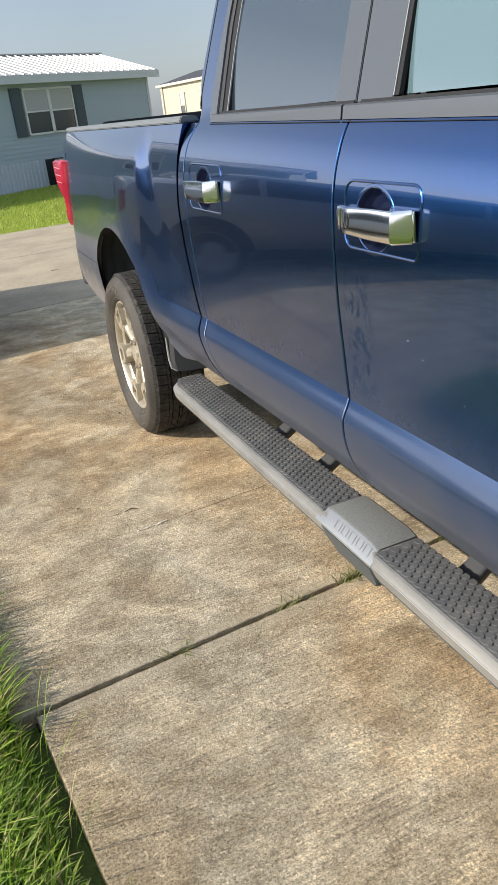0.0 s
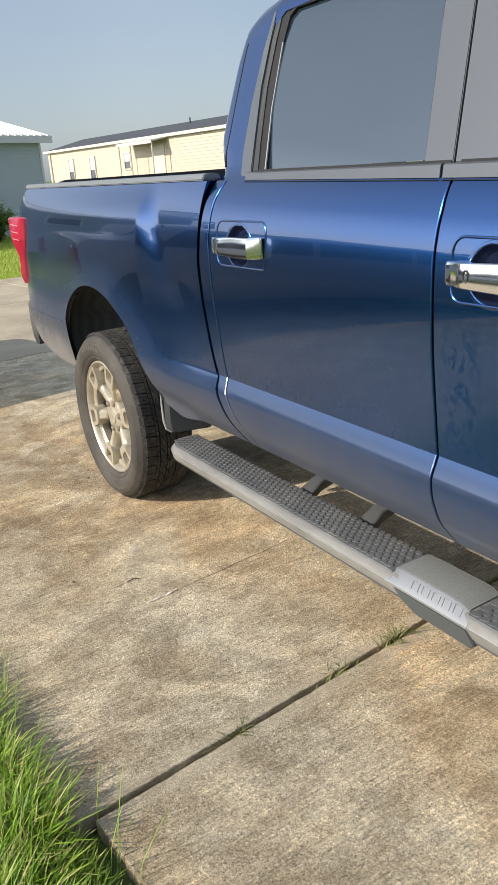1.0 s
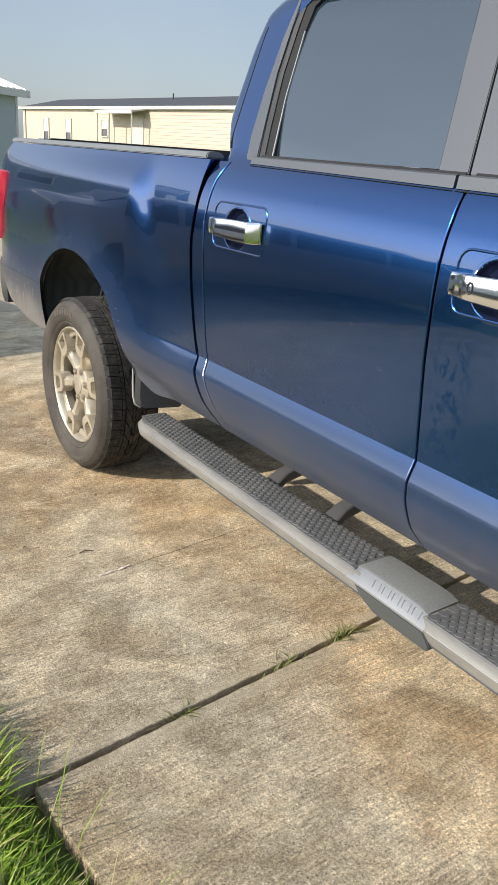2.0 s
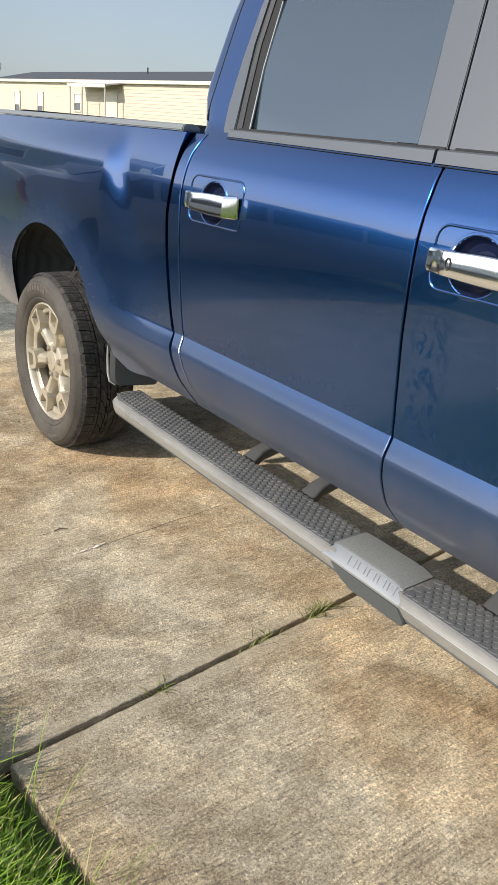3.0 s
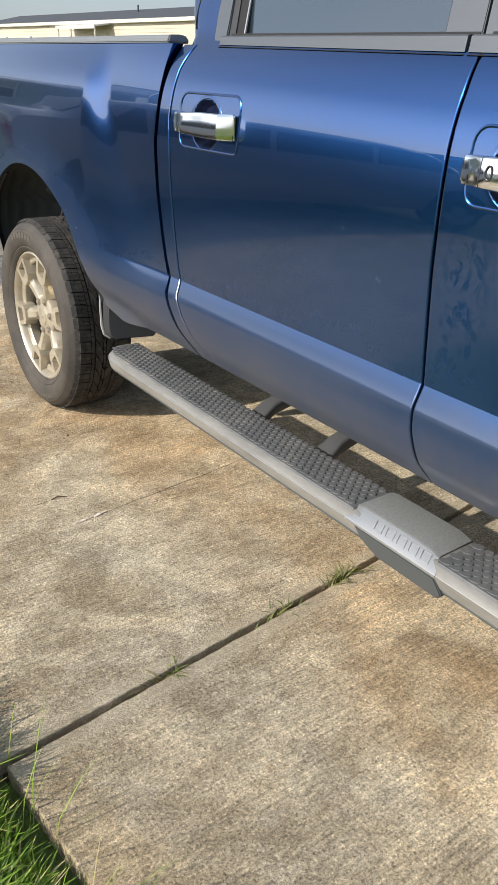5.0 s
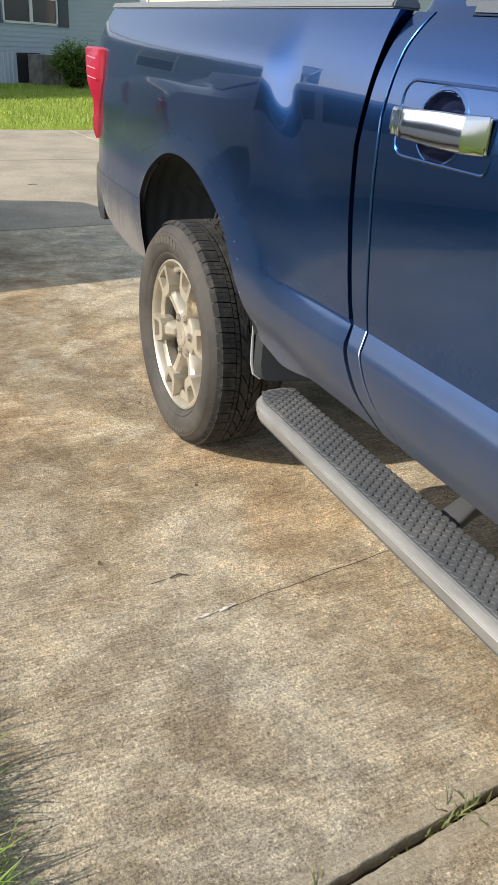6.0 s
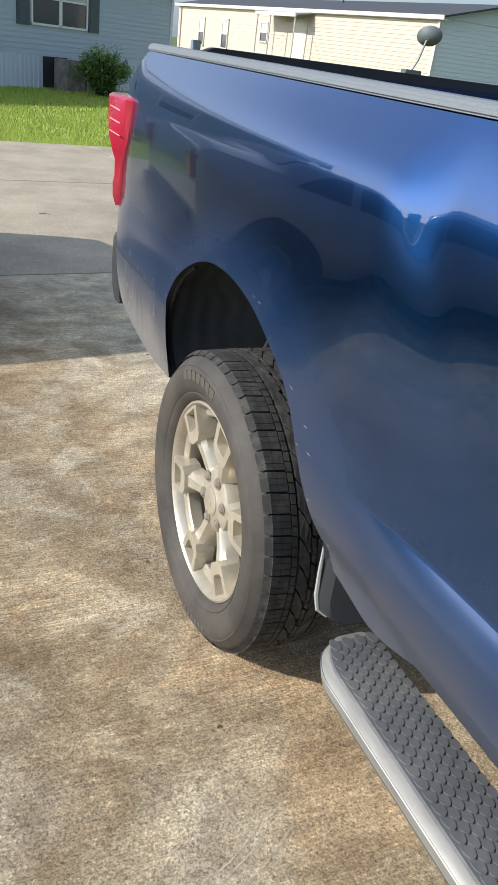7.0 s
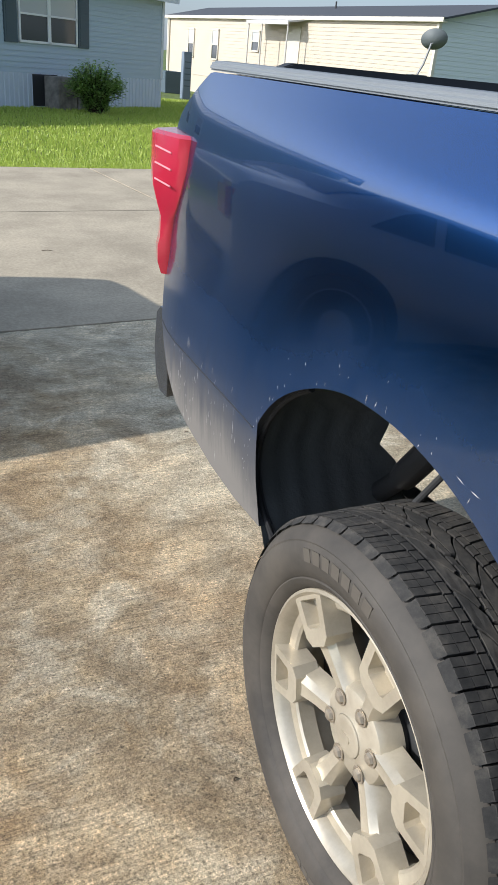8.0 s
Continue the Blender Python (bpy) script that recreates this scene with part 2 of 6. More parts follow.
# old smears on the front door, behind its rear edge
_smear = times(PAINT, band(PAINT, _xyz.outputs[1], (-2.27, -2.17, 0.03)), band(PAINT, _xyz.outputs[2], (0.84, 1.12, 0.06)))
_smear = mix(PAINT, _smear, g(1.0), ramp(PAINT, tex_noise(PAINT, 26, 6, 0.65, stretch=(1, 1, 0.7), dist=1.2), [(0.48, g(1.0)), (0.56, g(0.05))]))
_dust = _all.outputs[0]
_flake = ramp(PAINT, tex_noise(PAINT, 900, 1, 0.5), [(0.35, (0.008, 0.047, 0.145)), (0.65, (0.016, 0.082, 0.25))])
_grime = ramp(PAINT, _dust, [(0.3, (0.03, 0.037, 0.055)), (0.65, (0.058, 0.058, 0.062)), (1.0, (0.15, 0.14, 0.128))])
wire(PAINT, mix(PAINT, ramp(PAINT, _dust, [(0.0, g(0.0)), (0.2, g(0.6)), (0.45, g(0.92)), (0.8, g(1.0))]), _flake, _grime), "Base Color")
wire(PAINT, ramp(PAINT, _dust, [(0.0, g(1.0)), (0.2, g(0.5)), (0.45, g(0.08)), (0.8, g(0.0))]), "Metallic")
wire(PAINT, ramp(PAINT, _dust, [(0.0, g(0.235)), (0.25, g(0.33)), (0.7, g(0.75))]), "Roughness")
wire(PAINT, times(PAINT, ramp(PAINT, _dust, [(0.0, g(1.0)), (0.2, g(0.7)), (0.5, g(0.2)), (0.8, g(0.05))]), _smear), "Coat Weight")
_veil = tex_noise(PAINT, 3.0, 6, 0.7, stretch=(1, 1, 0.4))
wire(PAINT, mix(PAINT, ramp(PAINT, _dust, [(0.0, g(0.0)), (0.3, g(1.0))]), ramp(PAINT, times(PAINT, _xyz.outputs[2], 0.5), [(0.44, g(0.1)), (0.52, g(0.06)), (0.575, g(0.02)), (0.61, g(0.012))]), ramp(PAINT, _veil, [(0.35, g(0.08)), (0.7, g(0.22))])), "Coat Roughness")
BLACK = mat("black_plastic", (0.022, 0.023, 0.025), 0.6)
LINER = mat("wheel_liner", (0.07, 0.073, 0.07), 0.7)
bump(LINER, tex_noise(LINER, 60, 4), 0.4, 0.004)
TRIM = mat("satin_grey_trim", (0.115, 0.122, 0.13), 0.38, 0.55)
GLASS = mat("privacy_glass", (0.016, 0.026, 0.033), 0.02, 0.0, IOR=2.25)
GLASS_F = mat("front_glass", (0.09, 0.145, 0.155), 0.02, 0.0, IOR=2.1)
CHROME = mat("chrome", (0.8, 0.8, 0.8), 0.1, 1.0)
RAIL = mat("bed_rail_cap", (0.15, 0.162, 0.168), 0.5)
RUBBER = mat("tyre_rubber", (0.045, 0.04, 0.034), 0.75)
wire(RUBBER, ramp(RUBBER, tex_noise(RUBBER, 6, 6, 0.65), [(0.35, (0.034, 0.03, 0.025)), (0.65, (0.07, 0.06, 0.048))]), "Base Color")
RIM = mat("silver_alloy", (0.5, 0.44, 0.335), 0.36, 0.5)
wire(RIM, ramp(RIM, tex_noise(RIM, 9, 6, 0.7), [(0.35, (0.42, 0.37, 0.285)), (0.6, (0.53, 0.475, 0.37))]), "Base Color")
STEP = mat("satin_silver_step", (0.235, 0.224, 0.2), 0.5, 0.3)
wire(STEP, ramp(STEP, tex_noise(STEP, 14, 7, 0.7, stretch=(1, 0.25, 1)), [(0.35, (0.19, 0.18, 0.16)), (0.5, (0.235, 0.225, 0.2)), (0.65, (0.285, 0.27, 0.24))]), "Base Color")
PLATE_TOP = mat("cast_plate_top", (0.15, 0.155, 0.15), 0.55, 0.35)
wire(PLATE_TOP, ramp(PLATE_TOP, tex_noise(PLATE_TOP, 160, 4, 0.7), [(0.34, (0.18, 0.184, 0.175)), (0.5, (0.21, 0.215, 0.205)), (0.66, (0.245, 0.25, 0.238))]), "Base Color")
bump(PLATE_TOP, tex_noise(PLATE_TOP, 220, 3, 0.6), 0.4, 0.001)
PAD = mat("rubber_pad", (0.105, 0.107, 0.108), 0.55)
wire(PAD, ramp(PAD, tex_noise(PAD, 8, 7, 0.7), [(0.36, (0.082, 0.084, 0.085)), (0.52, (0.105, 0.107, 0.107)), (0.66, (0.145, 0.14, 0.13))]), "Base Color")
BRACKET = mat("bracket_casting", (0.1, 0.102, 0.104), 0.5, 0.3)
# pale tone that stands for sunlight on the flap's edge
FLAP_EDGE = mat("sunlit_pale_edge", (0.3, 0.3, 0.28), 0.75)
SCUFF = mat("dry_scuff", (0.42, 0.41, 0.4), 0.8)
LUG = mat("lug_steel", (0.4, 0.35, 0.28), 0.4, 0.7)
TREAD = mat("tread_rubber", (0.098, 0.086, 0.071), 0.85)
wire(TREAD, ramp(TREAD, tex_noise(TREAD, 22, 7, 0.7), [(0.34, (0.014, 0.0135, 0.0125)), (0.5, (0.03, 0.028, 0.025)), (0.66, (0.066, 0.059, 0.049))]), "Base Color")
bump(TREAD, tex_noise(TREAD, 90, 3, 0.6, stretch=(1, 1, 1)), 0.4, 0.002)
SIDEBAR = mat("sidewall_bars", (0.078, 0.067, 0.053), 0.75)
PLATE = mat("brushed_plate", (0.4, 0.4, 0.39), 0.42, 0.75)
GREYPL = mat("grey_plastic", (0.065, 0.07, 0.07), 0.55)
# darker body blue that stands for the shade inside the handle recesses
SHADED_PAINT = mat("shaded_recess_paint", (0.005, 0.011, 0.042), 0.45, 0.2, Coat_Weight=0.25)
BUMPER = mat("dark_chrome", (0.3, 0.31, 0.33), 0.25, 0.9)
STRIPE = mat("pale_lens", (0.7, 0.25, 0.28), 0.3)
RED = mat("red_lens", (0.4, 0.016, 0.04), 0.25, 0.0, Coat_Weight=0.8)
SIDING_BLUE = mat("blue_grey_siding", (0.42, 0.5, 0.56), 0.7)
SIDING_END = mat("grey_end_siding", (0.6, 0.65, 0.64), 0.7)
SIDING_CREAM = mat("cream_siding", (0.535, 0.46, 0.352), 0.7)
WHITE = mat("white_paint", (0.75, 0.75, 0.74), 0.6)
SHINGLE = mat("dark_shingle", (0.05, 0.055, 0.065), 0.9)
METAL_ROOF = mat("white_metal_roof", (0.5, 0.5, 0.48), 0.45, 0.3)
SHUTTER = mat("dark_shutter", (0.07, 0.1, 0.12), 0.6)
PANE = mat("window_pane", (0.05, 0.055, 0.06), 0.08)
PANE_UP = mat("pane_with_blind", (0.42, 0.43, 0.43), 0.12)
# the white, greyed and blued to put shade into the blue house's trim
WHITE_SHADE = mat("shaded_white_trim", (0.62, 0.65, 0.68), 0.6)
SKIRT = mat("vinyl_skirting", (0.55, 0.6, 0.67), 0.6)
BLOCK = mat("old_concrete_block", (0.25, 0.23, 0.2), 0.9)
wire(BLOCK, ramp(BLOCK, tex_noise(BLOCK, 4, 6), [(0.3, (0.12, 0.11, 0.1)), (0.65, (0.34, 0.31, 0.27))]), "Base Color")
CREAM_TRIM = mat("cream_trim", (0.6, 0.55, 0.45), 0.6)
AWNING = mat("awning_metal", (0.5, 0.48, 0.44), 0.5)
DISH = mat("dish_grey", (0.1, 0.115, 0.115), 0.6)
PEDESTAL = mat("pedestal_grey", (0.16, 0.2, 0.25), 0.5)
SUV_PAINT = mat("grey_blue_paint", (0.32, 0.34, 0.38), 0.35, 0.2, Coat_Weight=1.0)
SEAL = mat("black_rubber_seal", (0.007, 0.007, 0.008), 0.8)
SIDING_WHITE = mat("white_siding", (0.5, 0.5, 0.49), 0.7)
TWIG = mat("dry_twig", (0.09, 0.06, 0.035), 0.9)
STONE_CHIP = mat("bare_primer", (0.5, 0.5, 0.52), 0.6)
RUB = mat("pale_rub_mark", (0.5, 0.43, 0.31), 0.9)
wire(RUB, ramp(RUB, tex_noise(RUB, 45, 6, 0.8), [(0.38, (0.3, 0.25, 0.17)), (0.5, (0.44, 0.37, 0.26)), (0.62, (0.56, 0.48, 0.35))]), "Base Color")
CHIP = mat("pale_bark", (0.74, 0.64, 0.56), 0.9)
STEEL = mat("dark_frame_steel", (0.03, 0.03, 0.03), 0.7)
CAST = mat("grey_casting", (0.25, 0.25, 0.25), 0.55, 0.6)


def leafy(name, stops, rough=0.5, trans=0.35):
    """Leaf material: colour by piece, light coming through."""
    m = mat(name, stops[0][1], rough)
    n, l = m.node_tree.nodes, m.node_tree.links
    geo = n.new("ShaderNodeNewGeometry")
    c = ramp(m, geo.outputs["Random Per Island"], stops)
    wire(m, c, "Base Color")
    t = n.new("ShaderNodeBsdfTranslucent")
    l.new(c, t.inputs[0])
    x = n.new("ShaderNodeMixShader")
    x.inputs[0].default_value = trans
    out = n["Material Output"]
    l.new(n["Principled BSDF"].outputs[0], x.inputs[1])
    l.new(t.outputs[0], x.inputs[2])
    l.new(x.outputs[0], out.inputs[0])
    return m


LEAF = leafy("bush_leaf", [(0.0, (0.12, 0.23, 0.05)), (0.6, (0.24, 0.38, 0.08)), (1.0, (0.38, 0.5, 0.15))])
GRASS = leafy("grass_blade", [(0.0, (0.115, 0.225, 0.014)), (0.5, (0.25, 0.405, 0.033)), (0.8, (0.41, 0.52, 0.075)), (0.92, (0.55, 0.48, 0.2)), (1.0, (0.56, 0.47, 0.25))])
LAWN_BLADE = leafy("lawn_blade", [(0.0, (0.33, 0.43, 0.06)), (0.6, (0.45, 0.56, 0.09)), (1.0, (0.56, 0.6, 0.15))])
WEED = leafy("weed_leaf", [(0.0, (0.12, 0.16, 0.04)), (0.6, (0.22, 0.24, 0.07)), (1.0, (0.36, 0.28, 0.14))])


# ---- building helpers ----
def thing(name, at=(0, 0, 0), label="", category="", group="", kind=""):
    ob = new(name)
    ob.location = at
    ob.empty_display_size = 0.1
    return tagged(ob, label, category, group, kind)


def part(name, bm, material, parent=None, label="", smooth=False, angle=35):
    me = bpy.data.meshes.new(name)
    bmesh.ops.recalc_face_normals(bm, faces=bm.faces)
    if smooth:
        lim = radians(angle)
        for e in bm.edges:
            e.smooth = not (len(e.link_faces) == 2 and e.calc_face_angle(0) > lim)
        for f in bm.faces:
            f.smooth = True
    bm.to_mesh(me)
    bm.free()
    for one in material if isinstance(material, (list, tuple)) else [material]:
        me.materials.append(one)
    ob = new(name, me)
    if parent is not None:
        ob.parent = parent
    return tagged(ob, label)


def box(bm, lo, hi, bevel=0.0, m=None):
    """An upright box, with rounded edges."""
    got = bmesh.ops.create_cube(bm, size=1)["verts"]
    for v in got:
        v.co = Vector([lo[i] + (v.co[i] + 0.5) * (hi[i] - lo[i]) for i in range(3)])
    if bevel:
        edges = list({e for v in got for e in v.link_edges})
        got = list({v for v in bmesh.ops.bevel(bm, geom=edges, offset=bevel, segments=2, affect="EDGES")["verts"]} | {v for v in got if v.is_valid})
    if m is not None:
        bmesh.ops.transform(bm, matrix=m, verts=got)
    return got


def prism(bm, ring, push, bevel=0.0):
    """A plate: ring of 3D points, pushed along a vector."""
    a = [bm.verts.new(p) for p in ring]
    b = [bm.verts.new(Vector(p) + Vector(push)) for p in ring]
    faces = [bm.faces.new(a), bm.faces.new(b[::-1])]
    n = len(ring)
    for i in range(n):
        faces.append(bm.faces.new((a[i], b[i], b[(i + 1) % n], a[(i + 1) % n])))
    if bevel:
        edges = list({e for f in faces for e in f.edges})
        bmesh.ops.bevel(bm, geom=edges, offset=bevel, segments=2, affect="EDGES")
    return a + b


def grid(bm, rows, closed=False):
    """Skins rows of points (all of one length)."""
    vs = [[bm.verts.new(p) for p in r] for r in rows]
    for a, b in zip(vs, vs[1:]):
        n = len(a)
        for i in range(n if closed else n - 1):
            j = (i + 1) % n
            bm.faces.new((a[i], a[j], b[j], b[i]))
    return vs


def tube(bm, pts, r, n=8, cap=True):
    """A round rod through points; r: one radius or one a point."""
    pts = [Vector(p) for p in pts]
    rr = r if isinstance(r, (list, tuple)) else [r] * len(pts)
    rows, up = [], Vector((0.3, 0.2, 1)).normalized()
    for i, p in enumerate(pts):
        d = (pts[min(i + 1, len(pts) - 1)] - pts[max(i - 1, 0)]).normalized()
        if abs(d.dot(up)) > 0.95:
            up = Vector((1, 0.2, 0)).normalized()
        s = d.cross(up).normalized()
        t = s.cross(d)
        rows.append([p + rr[i] * (math.cos(2 * math.pi * k / n) * s + math.sin(2 * math.pi * k / n) * t) for k in range(n)])
    vs = grid(bm, rows, True)
    if cap:
        bm.faces.new(vs[0])
        bm.faces.new(vs[-1][::-1])


def curve_at(xs, ys):
    """A smooth monotone curve through a table."""
    xs, ys = np.array(xs, float), np.array(ys, float)
    d = np.diff(ys) / np.diff(xs)
    m = np.r_[d[0], np.where(d[:-1] * d[1:] > 0, 2 * d[:-1] * d[1:] / np.where(d[:-1] + d[1:] == 0, 1, d[:-1] + d[1:]), 0), d[-1]]

    def at(x):
        i = int(np.clip(np.searchsorted(xs, x) - 1, 0, len(xs) - 2))
        h = xs[i + 1] - xs[i]
        t = min(max((x - xs[i]) / h, 0.0), 1.0)
        return float((2 * t**3 - 3 * t**2 + 1) * ys[i] + (t**3 - 2 * t**2 + t) * h * m[i] + (-2 * t**3 + 3 * t**2) * ys[i + 1] + (t**3 - t**2) * h * m[i + 1])

    return at


def sample(line, n):
    """n points at even steps along a polyline."""
    p = np.array(line, float)
    s = np.r_[0, np.cumsum(np.hypot(*np.diff(p, axis=0).T))]
    u = np.linspace(0, s[-1], n)
    return np.stack([np.interp(u, s, p[:, k]) for k in range(p.shape[1])], 1)


def step01(a, b, v):
    t = min(max((v - a) / (b - a), 0.0), 1.0)
    return t * t * (3 - 2 * t)


# ---- ground: lawn sheet and driveway ----
U, V = Vector((0.995, 0.0995, 0)), Vector((-0.0995, 0.995, 0))
CORNER = Vector((-0.885, -1.9, 0))


def slab_at(u, v, z=0.0):
    return CORNER + U * u + V * v + Vector((0, 0, z))


ground = thing("ground", label="flat green lawn and earth round the concrete driveway", category="lawn", kind="structure")
bm = bmesh.new()
grid(bm, [[(x, y, -0.05) for x in (-2500, -300, -60, -12, -4, 0, 4, 12, 24, 60, 300, 2500)] for y in (-2500, -300, -60, -12, -4, 0, 4, 9, 14, 20, 30, 60, 300, 2500)])
part("lawn_sheet", bm, LAWN, ground)

driveway = thing("driveway", label="weathered tan concrete driveway slabs with broom finish and dark joints", category="driveway", kind="structure")
GAP = 0.010


SLAB = Matrix.Translation(CORNER) @ Matrix(((U.x, V.x, 0, 0), (U.y, V.y, 0, 0), (0, 0, 1, 0), (0, 0, 0, 1)))


def slab(u0, v0, u1, v1, step=0.25, material=CONCRETE):
    """A slab with slightly crumbled, rounded edges."""
    bm = bmesh.new()
    a, b, c, d = u0 + GAP, v0 + GAP, u1 - GAP, v1 - GAP
    ring = []
    for p, q in (((a, b), (c, b)), ((c, b), (c, d)), ((c, d), (a, d)), ((a, d), (a, b))):
        n = max(2, int(math.hypot(q[0] - p[0], q[1] - p[1]) / step))
        ring += [(p[0] + (q[0] - p[0]) * k / n, p[1] + (q[1] - p[1]) * k / n) for k in range(n)]
    rows = [[], [], [], []]
    for u, v in ring:
        w = 0.0018 * noise.noise(Vector((u * 16, v * 16, u0))) + 0.0028 * noise.noise(Vector((u * 55, v * 55, v0))) if step < 0.1 else 0.0
        du, dv = (1 if u < a + 1e-6 else -1 if u > c - 1e-6 else 0), (1 if v < b + 1e-6 else -1 if v > d - 1e-6 else 0)
        for row, (ins, z) in zip(rows, ((0.0, -0.12), (0.0, -0.007), (0.001, -0.002), (0.0035, 0.0))):
            row.append((u + du * (ins + w), v + dv * (ins + w), z))
    vs = grid(bm, rows, True)
    bm.faces.new(vs[-1])
    bmesh.ops.transform(bm, matrix=SLAB, verts=bm.verts)
    return part("slab", bm, material, driveway)


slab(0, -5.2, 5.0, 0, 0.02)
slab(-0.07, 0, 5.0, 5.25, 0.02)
slab(-3.6, 1.1, -0.07, 5.25)
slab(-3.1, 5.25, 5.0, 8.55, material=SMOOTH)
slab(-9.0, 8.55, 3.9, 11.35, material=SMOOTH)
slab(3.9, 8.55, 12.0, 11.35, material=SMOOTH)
slab(5.0, -5.2, 12.0, 8.55)
for u0, v0, u1, v1 in ((-3.0, 5.23, 4.98, 5.27), (-3.0, 8.53, 11.9, 8.57), (3.88, 8.57, 3.92, 11.3), (4.98, -5, 5.02, 8.53)):
    bm = bmesh.new()
    box(bm, (u0, v0, -0.1), (u1, v1, -0.008))
    bmesh.ops.transform(bm, matrix=SLAB, verts=bm.verts)
    part("joint_filler", bm, SOIL, driveway)

bm = bmesh.new()
box(bm, (0.004, -0.02, -0.1), (11.9, 0.02, -0.04))
bmesh.ops.transform(bm, matrix=SLAB, verts=bm.verts)
part("joint_filler", bm, SOIL, driveway)

# ---- the pickup truck ----
WIDE = 2.03                      # from side to side
MID = 0.03 + WIDE / 2            # the plane down its middle
truck = thing("pickup_truck", (MID, 0, 0), "dark blue crew cab pickup truck with chrome handles, parked on concrete", "pickup truck")


def body(name, bm, material, parent=None, label="", both=False, smooth=True, angle=35):
    """A part of the truck, given in world places; both: the other side too, as a second part."""
    bmesh.ops.translate(bm, vec=(-MID, 0, 0), verts=bm.verts)
    ob = part(name, bm, material, parent or truck, label, smooth, angle)
    if both:
        me = ob.data.copy()
        me.transform(Matrix.Diagonal((-1, 1, 1, 1)))
        me.flip_normals()
        other = new(name, me)
        other.parent = parent or truck
        tagged(other, label)
        return ob, other
    return ob


def from_slopes(zs, slopes, x0):
    """A soft profile x(z): the integral of a smooth line of slopes, from x0 at zs[0]."""
    fine = np.linspace(zs[0], zs[-1], 700)
    at = curve_at(zs, slopes)
    d = np.array([at(z) for z in fine])
    d = np.convolve(np.pad(d, 9, mode="edge"), np.ones(19) / 19, "valid")
    x = x0 + np.r_[0, np.cumsum((d[1:] + d[:-1]) / 2 * np.diff(fine))]
    return lambda z: float(np.interp(z, fine, x))


CREASE = 0.803
cab_low = curve_at([0.53, 0.56, 0.60, 0.65, 0.69, 0.72, 0.738, 0.748, 0.756, 0.768, 0.785, CREASE],
                   [0.10, 0.075, 0.05, 0.0285, 0.0205, 0.018, 0.0176, 0.0182, 0.0204, 0.0256, 0.0342, 0.0425])
cab_high = from_slopes([CREASE, 0.9, 1.0, 1.1, 1.2, 1.26, 1.31, 1.37, 1.425, 1.46, 1.51],
                       [-0.045, -0.05, -0.045, -0.018, 0.025, 0.065, 0.135, 0.31, 0.57, 0.86, 1.15], 0.0425)
bed_high = from_slopes([CREASE, 0.9, 1.0, 1.1, 1.2, 1.26, 1.31, 1.37, 1.425, 1.46, 1.51],
                       [-0.045, -0.05, -0.045, -0.018, 0.025, 0.06, 0.115, 0.2, 0.29, 0.35, 0.4], 0.0425)


def cab_x(z):
    """The cab's side: a sharp crease, a lit facet below it."""
    return cab_high(z) if z > CREASE else cab_low(z)


plain_x = curve_at([0.53, 0.60, 0.70, 0.80, 0.90, 1.0, 1.1, 1.2, 1.28, 1.34, 1.40, 1.45, 1.48],
                   [0.028, 0.022, 0.018, 0.018, 0.02, 0.024, 0.025, 0.025, 0.028, 0.034, 0.045, 0.062, 0.08])
ARCH_Y, ARCH_Z = -0.03, 0.55


def bed_x(y, z):
    w = 1 - step01(-0.62, -0.15, y)
    # the crease softens before it meets the wheel arch
    crisp = 1 - step01(-0.92, -0.5, y)
    side = bed_high(z) if z > CREASE else min(cab_low(z), 0.046 + 0.06 * step01(0.74, 1.0, -y))
    if crisp < 1 and 0.6 < z < 1.0:
        near = [z + d for d in (-0.09, -0.06, -0.03, 0.0, 0.03, 0.06, 0.09)]
        side = crisp * side + (1 - crisp) * sum(bed_high(q) if q > CREASE else cab_low(q) for q in near) / 7
    low = w * side + (1 - w) * plain_x(min(z, 1.48))
    x = low + (bed_high(max(z, CREASE)) - low) * step01(0.9, 1.2, z)
    # blister over the wheel: stands proud behind y = -0.6
    down = max(0.0, 1.28 - z)
    mid, half = -0.62 - 0.25 * down, 0.08 + 0.5 * down
    lift = step01(mid - half, mid + half, y) * (1 - min(max((y + 0.2) / 1.45, 0), 1))
    x -= 0.026 * lift * (1 - step01(1.33, 1.47, z)) * step01(0.55, 0.8, z)
    r = math.hypot(y - ARCH_Y, z - ARCH_Z)
    x -= 0.003 * math.exp(-(((r - 0.5) / 0.09) ** 2)) * step01(0.5, 0.7, z)
    if y > 1.0:
        x += 0.03 * ((y - 1.0) / 0.25) ** 2
    return x


def seam(z, kind):
    """y of the shut lines: the rear edge of the cab, of the rear door and of the front door."""
    if kind == "door":
        return float(np.interp(z, [0.57, 0.6, 0.65, 0.7, 0.76, 0.84, 0.92, 1.1, 1.27, 1.4, 1.48], [-1.30, -1.275, -1.215, -1.175, -1.14, -1.118, -1.108, -1.092, -1.082, -1.098, -1.13]))
    if kind == "front":
        return float(np.interp(z, [0.57, 0.62, 0.7, 0.82, 1.05, 1.28, 1.38, 1.48], [-2.2, -2.165, -2.148, -2.142, -2.132, -2.128, -2.132, -2.125]))
    return float(np.interp(z, [0.55, 0.6, 0.65, 0.72, 0.78, 0.85, 0.92, 1.05, 1.2, 1.34, 1.42, 1.48], [-1.24, -1.2, -1.145, -1.1, -1.075, -1.05, -1.037, -1.02, -1.01, -1.03, -1.045, -1.06]))


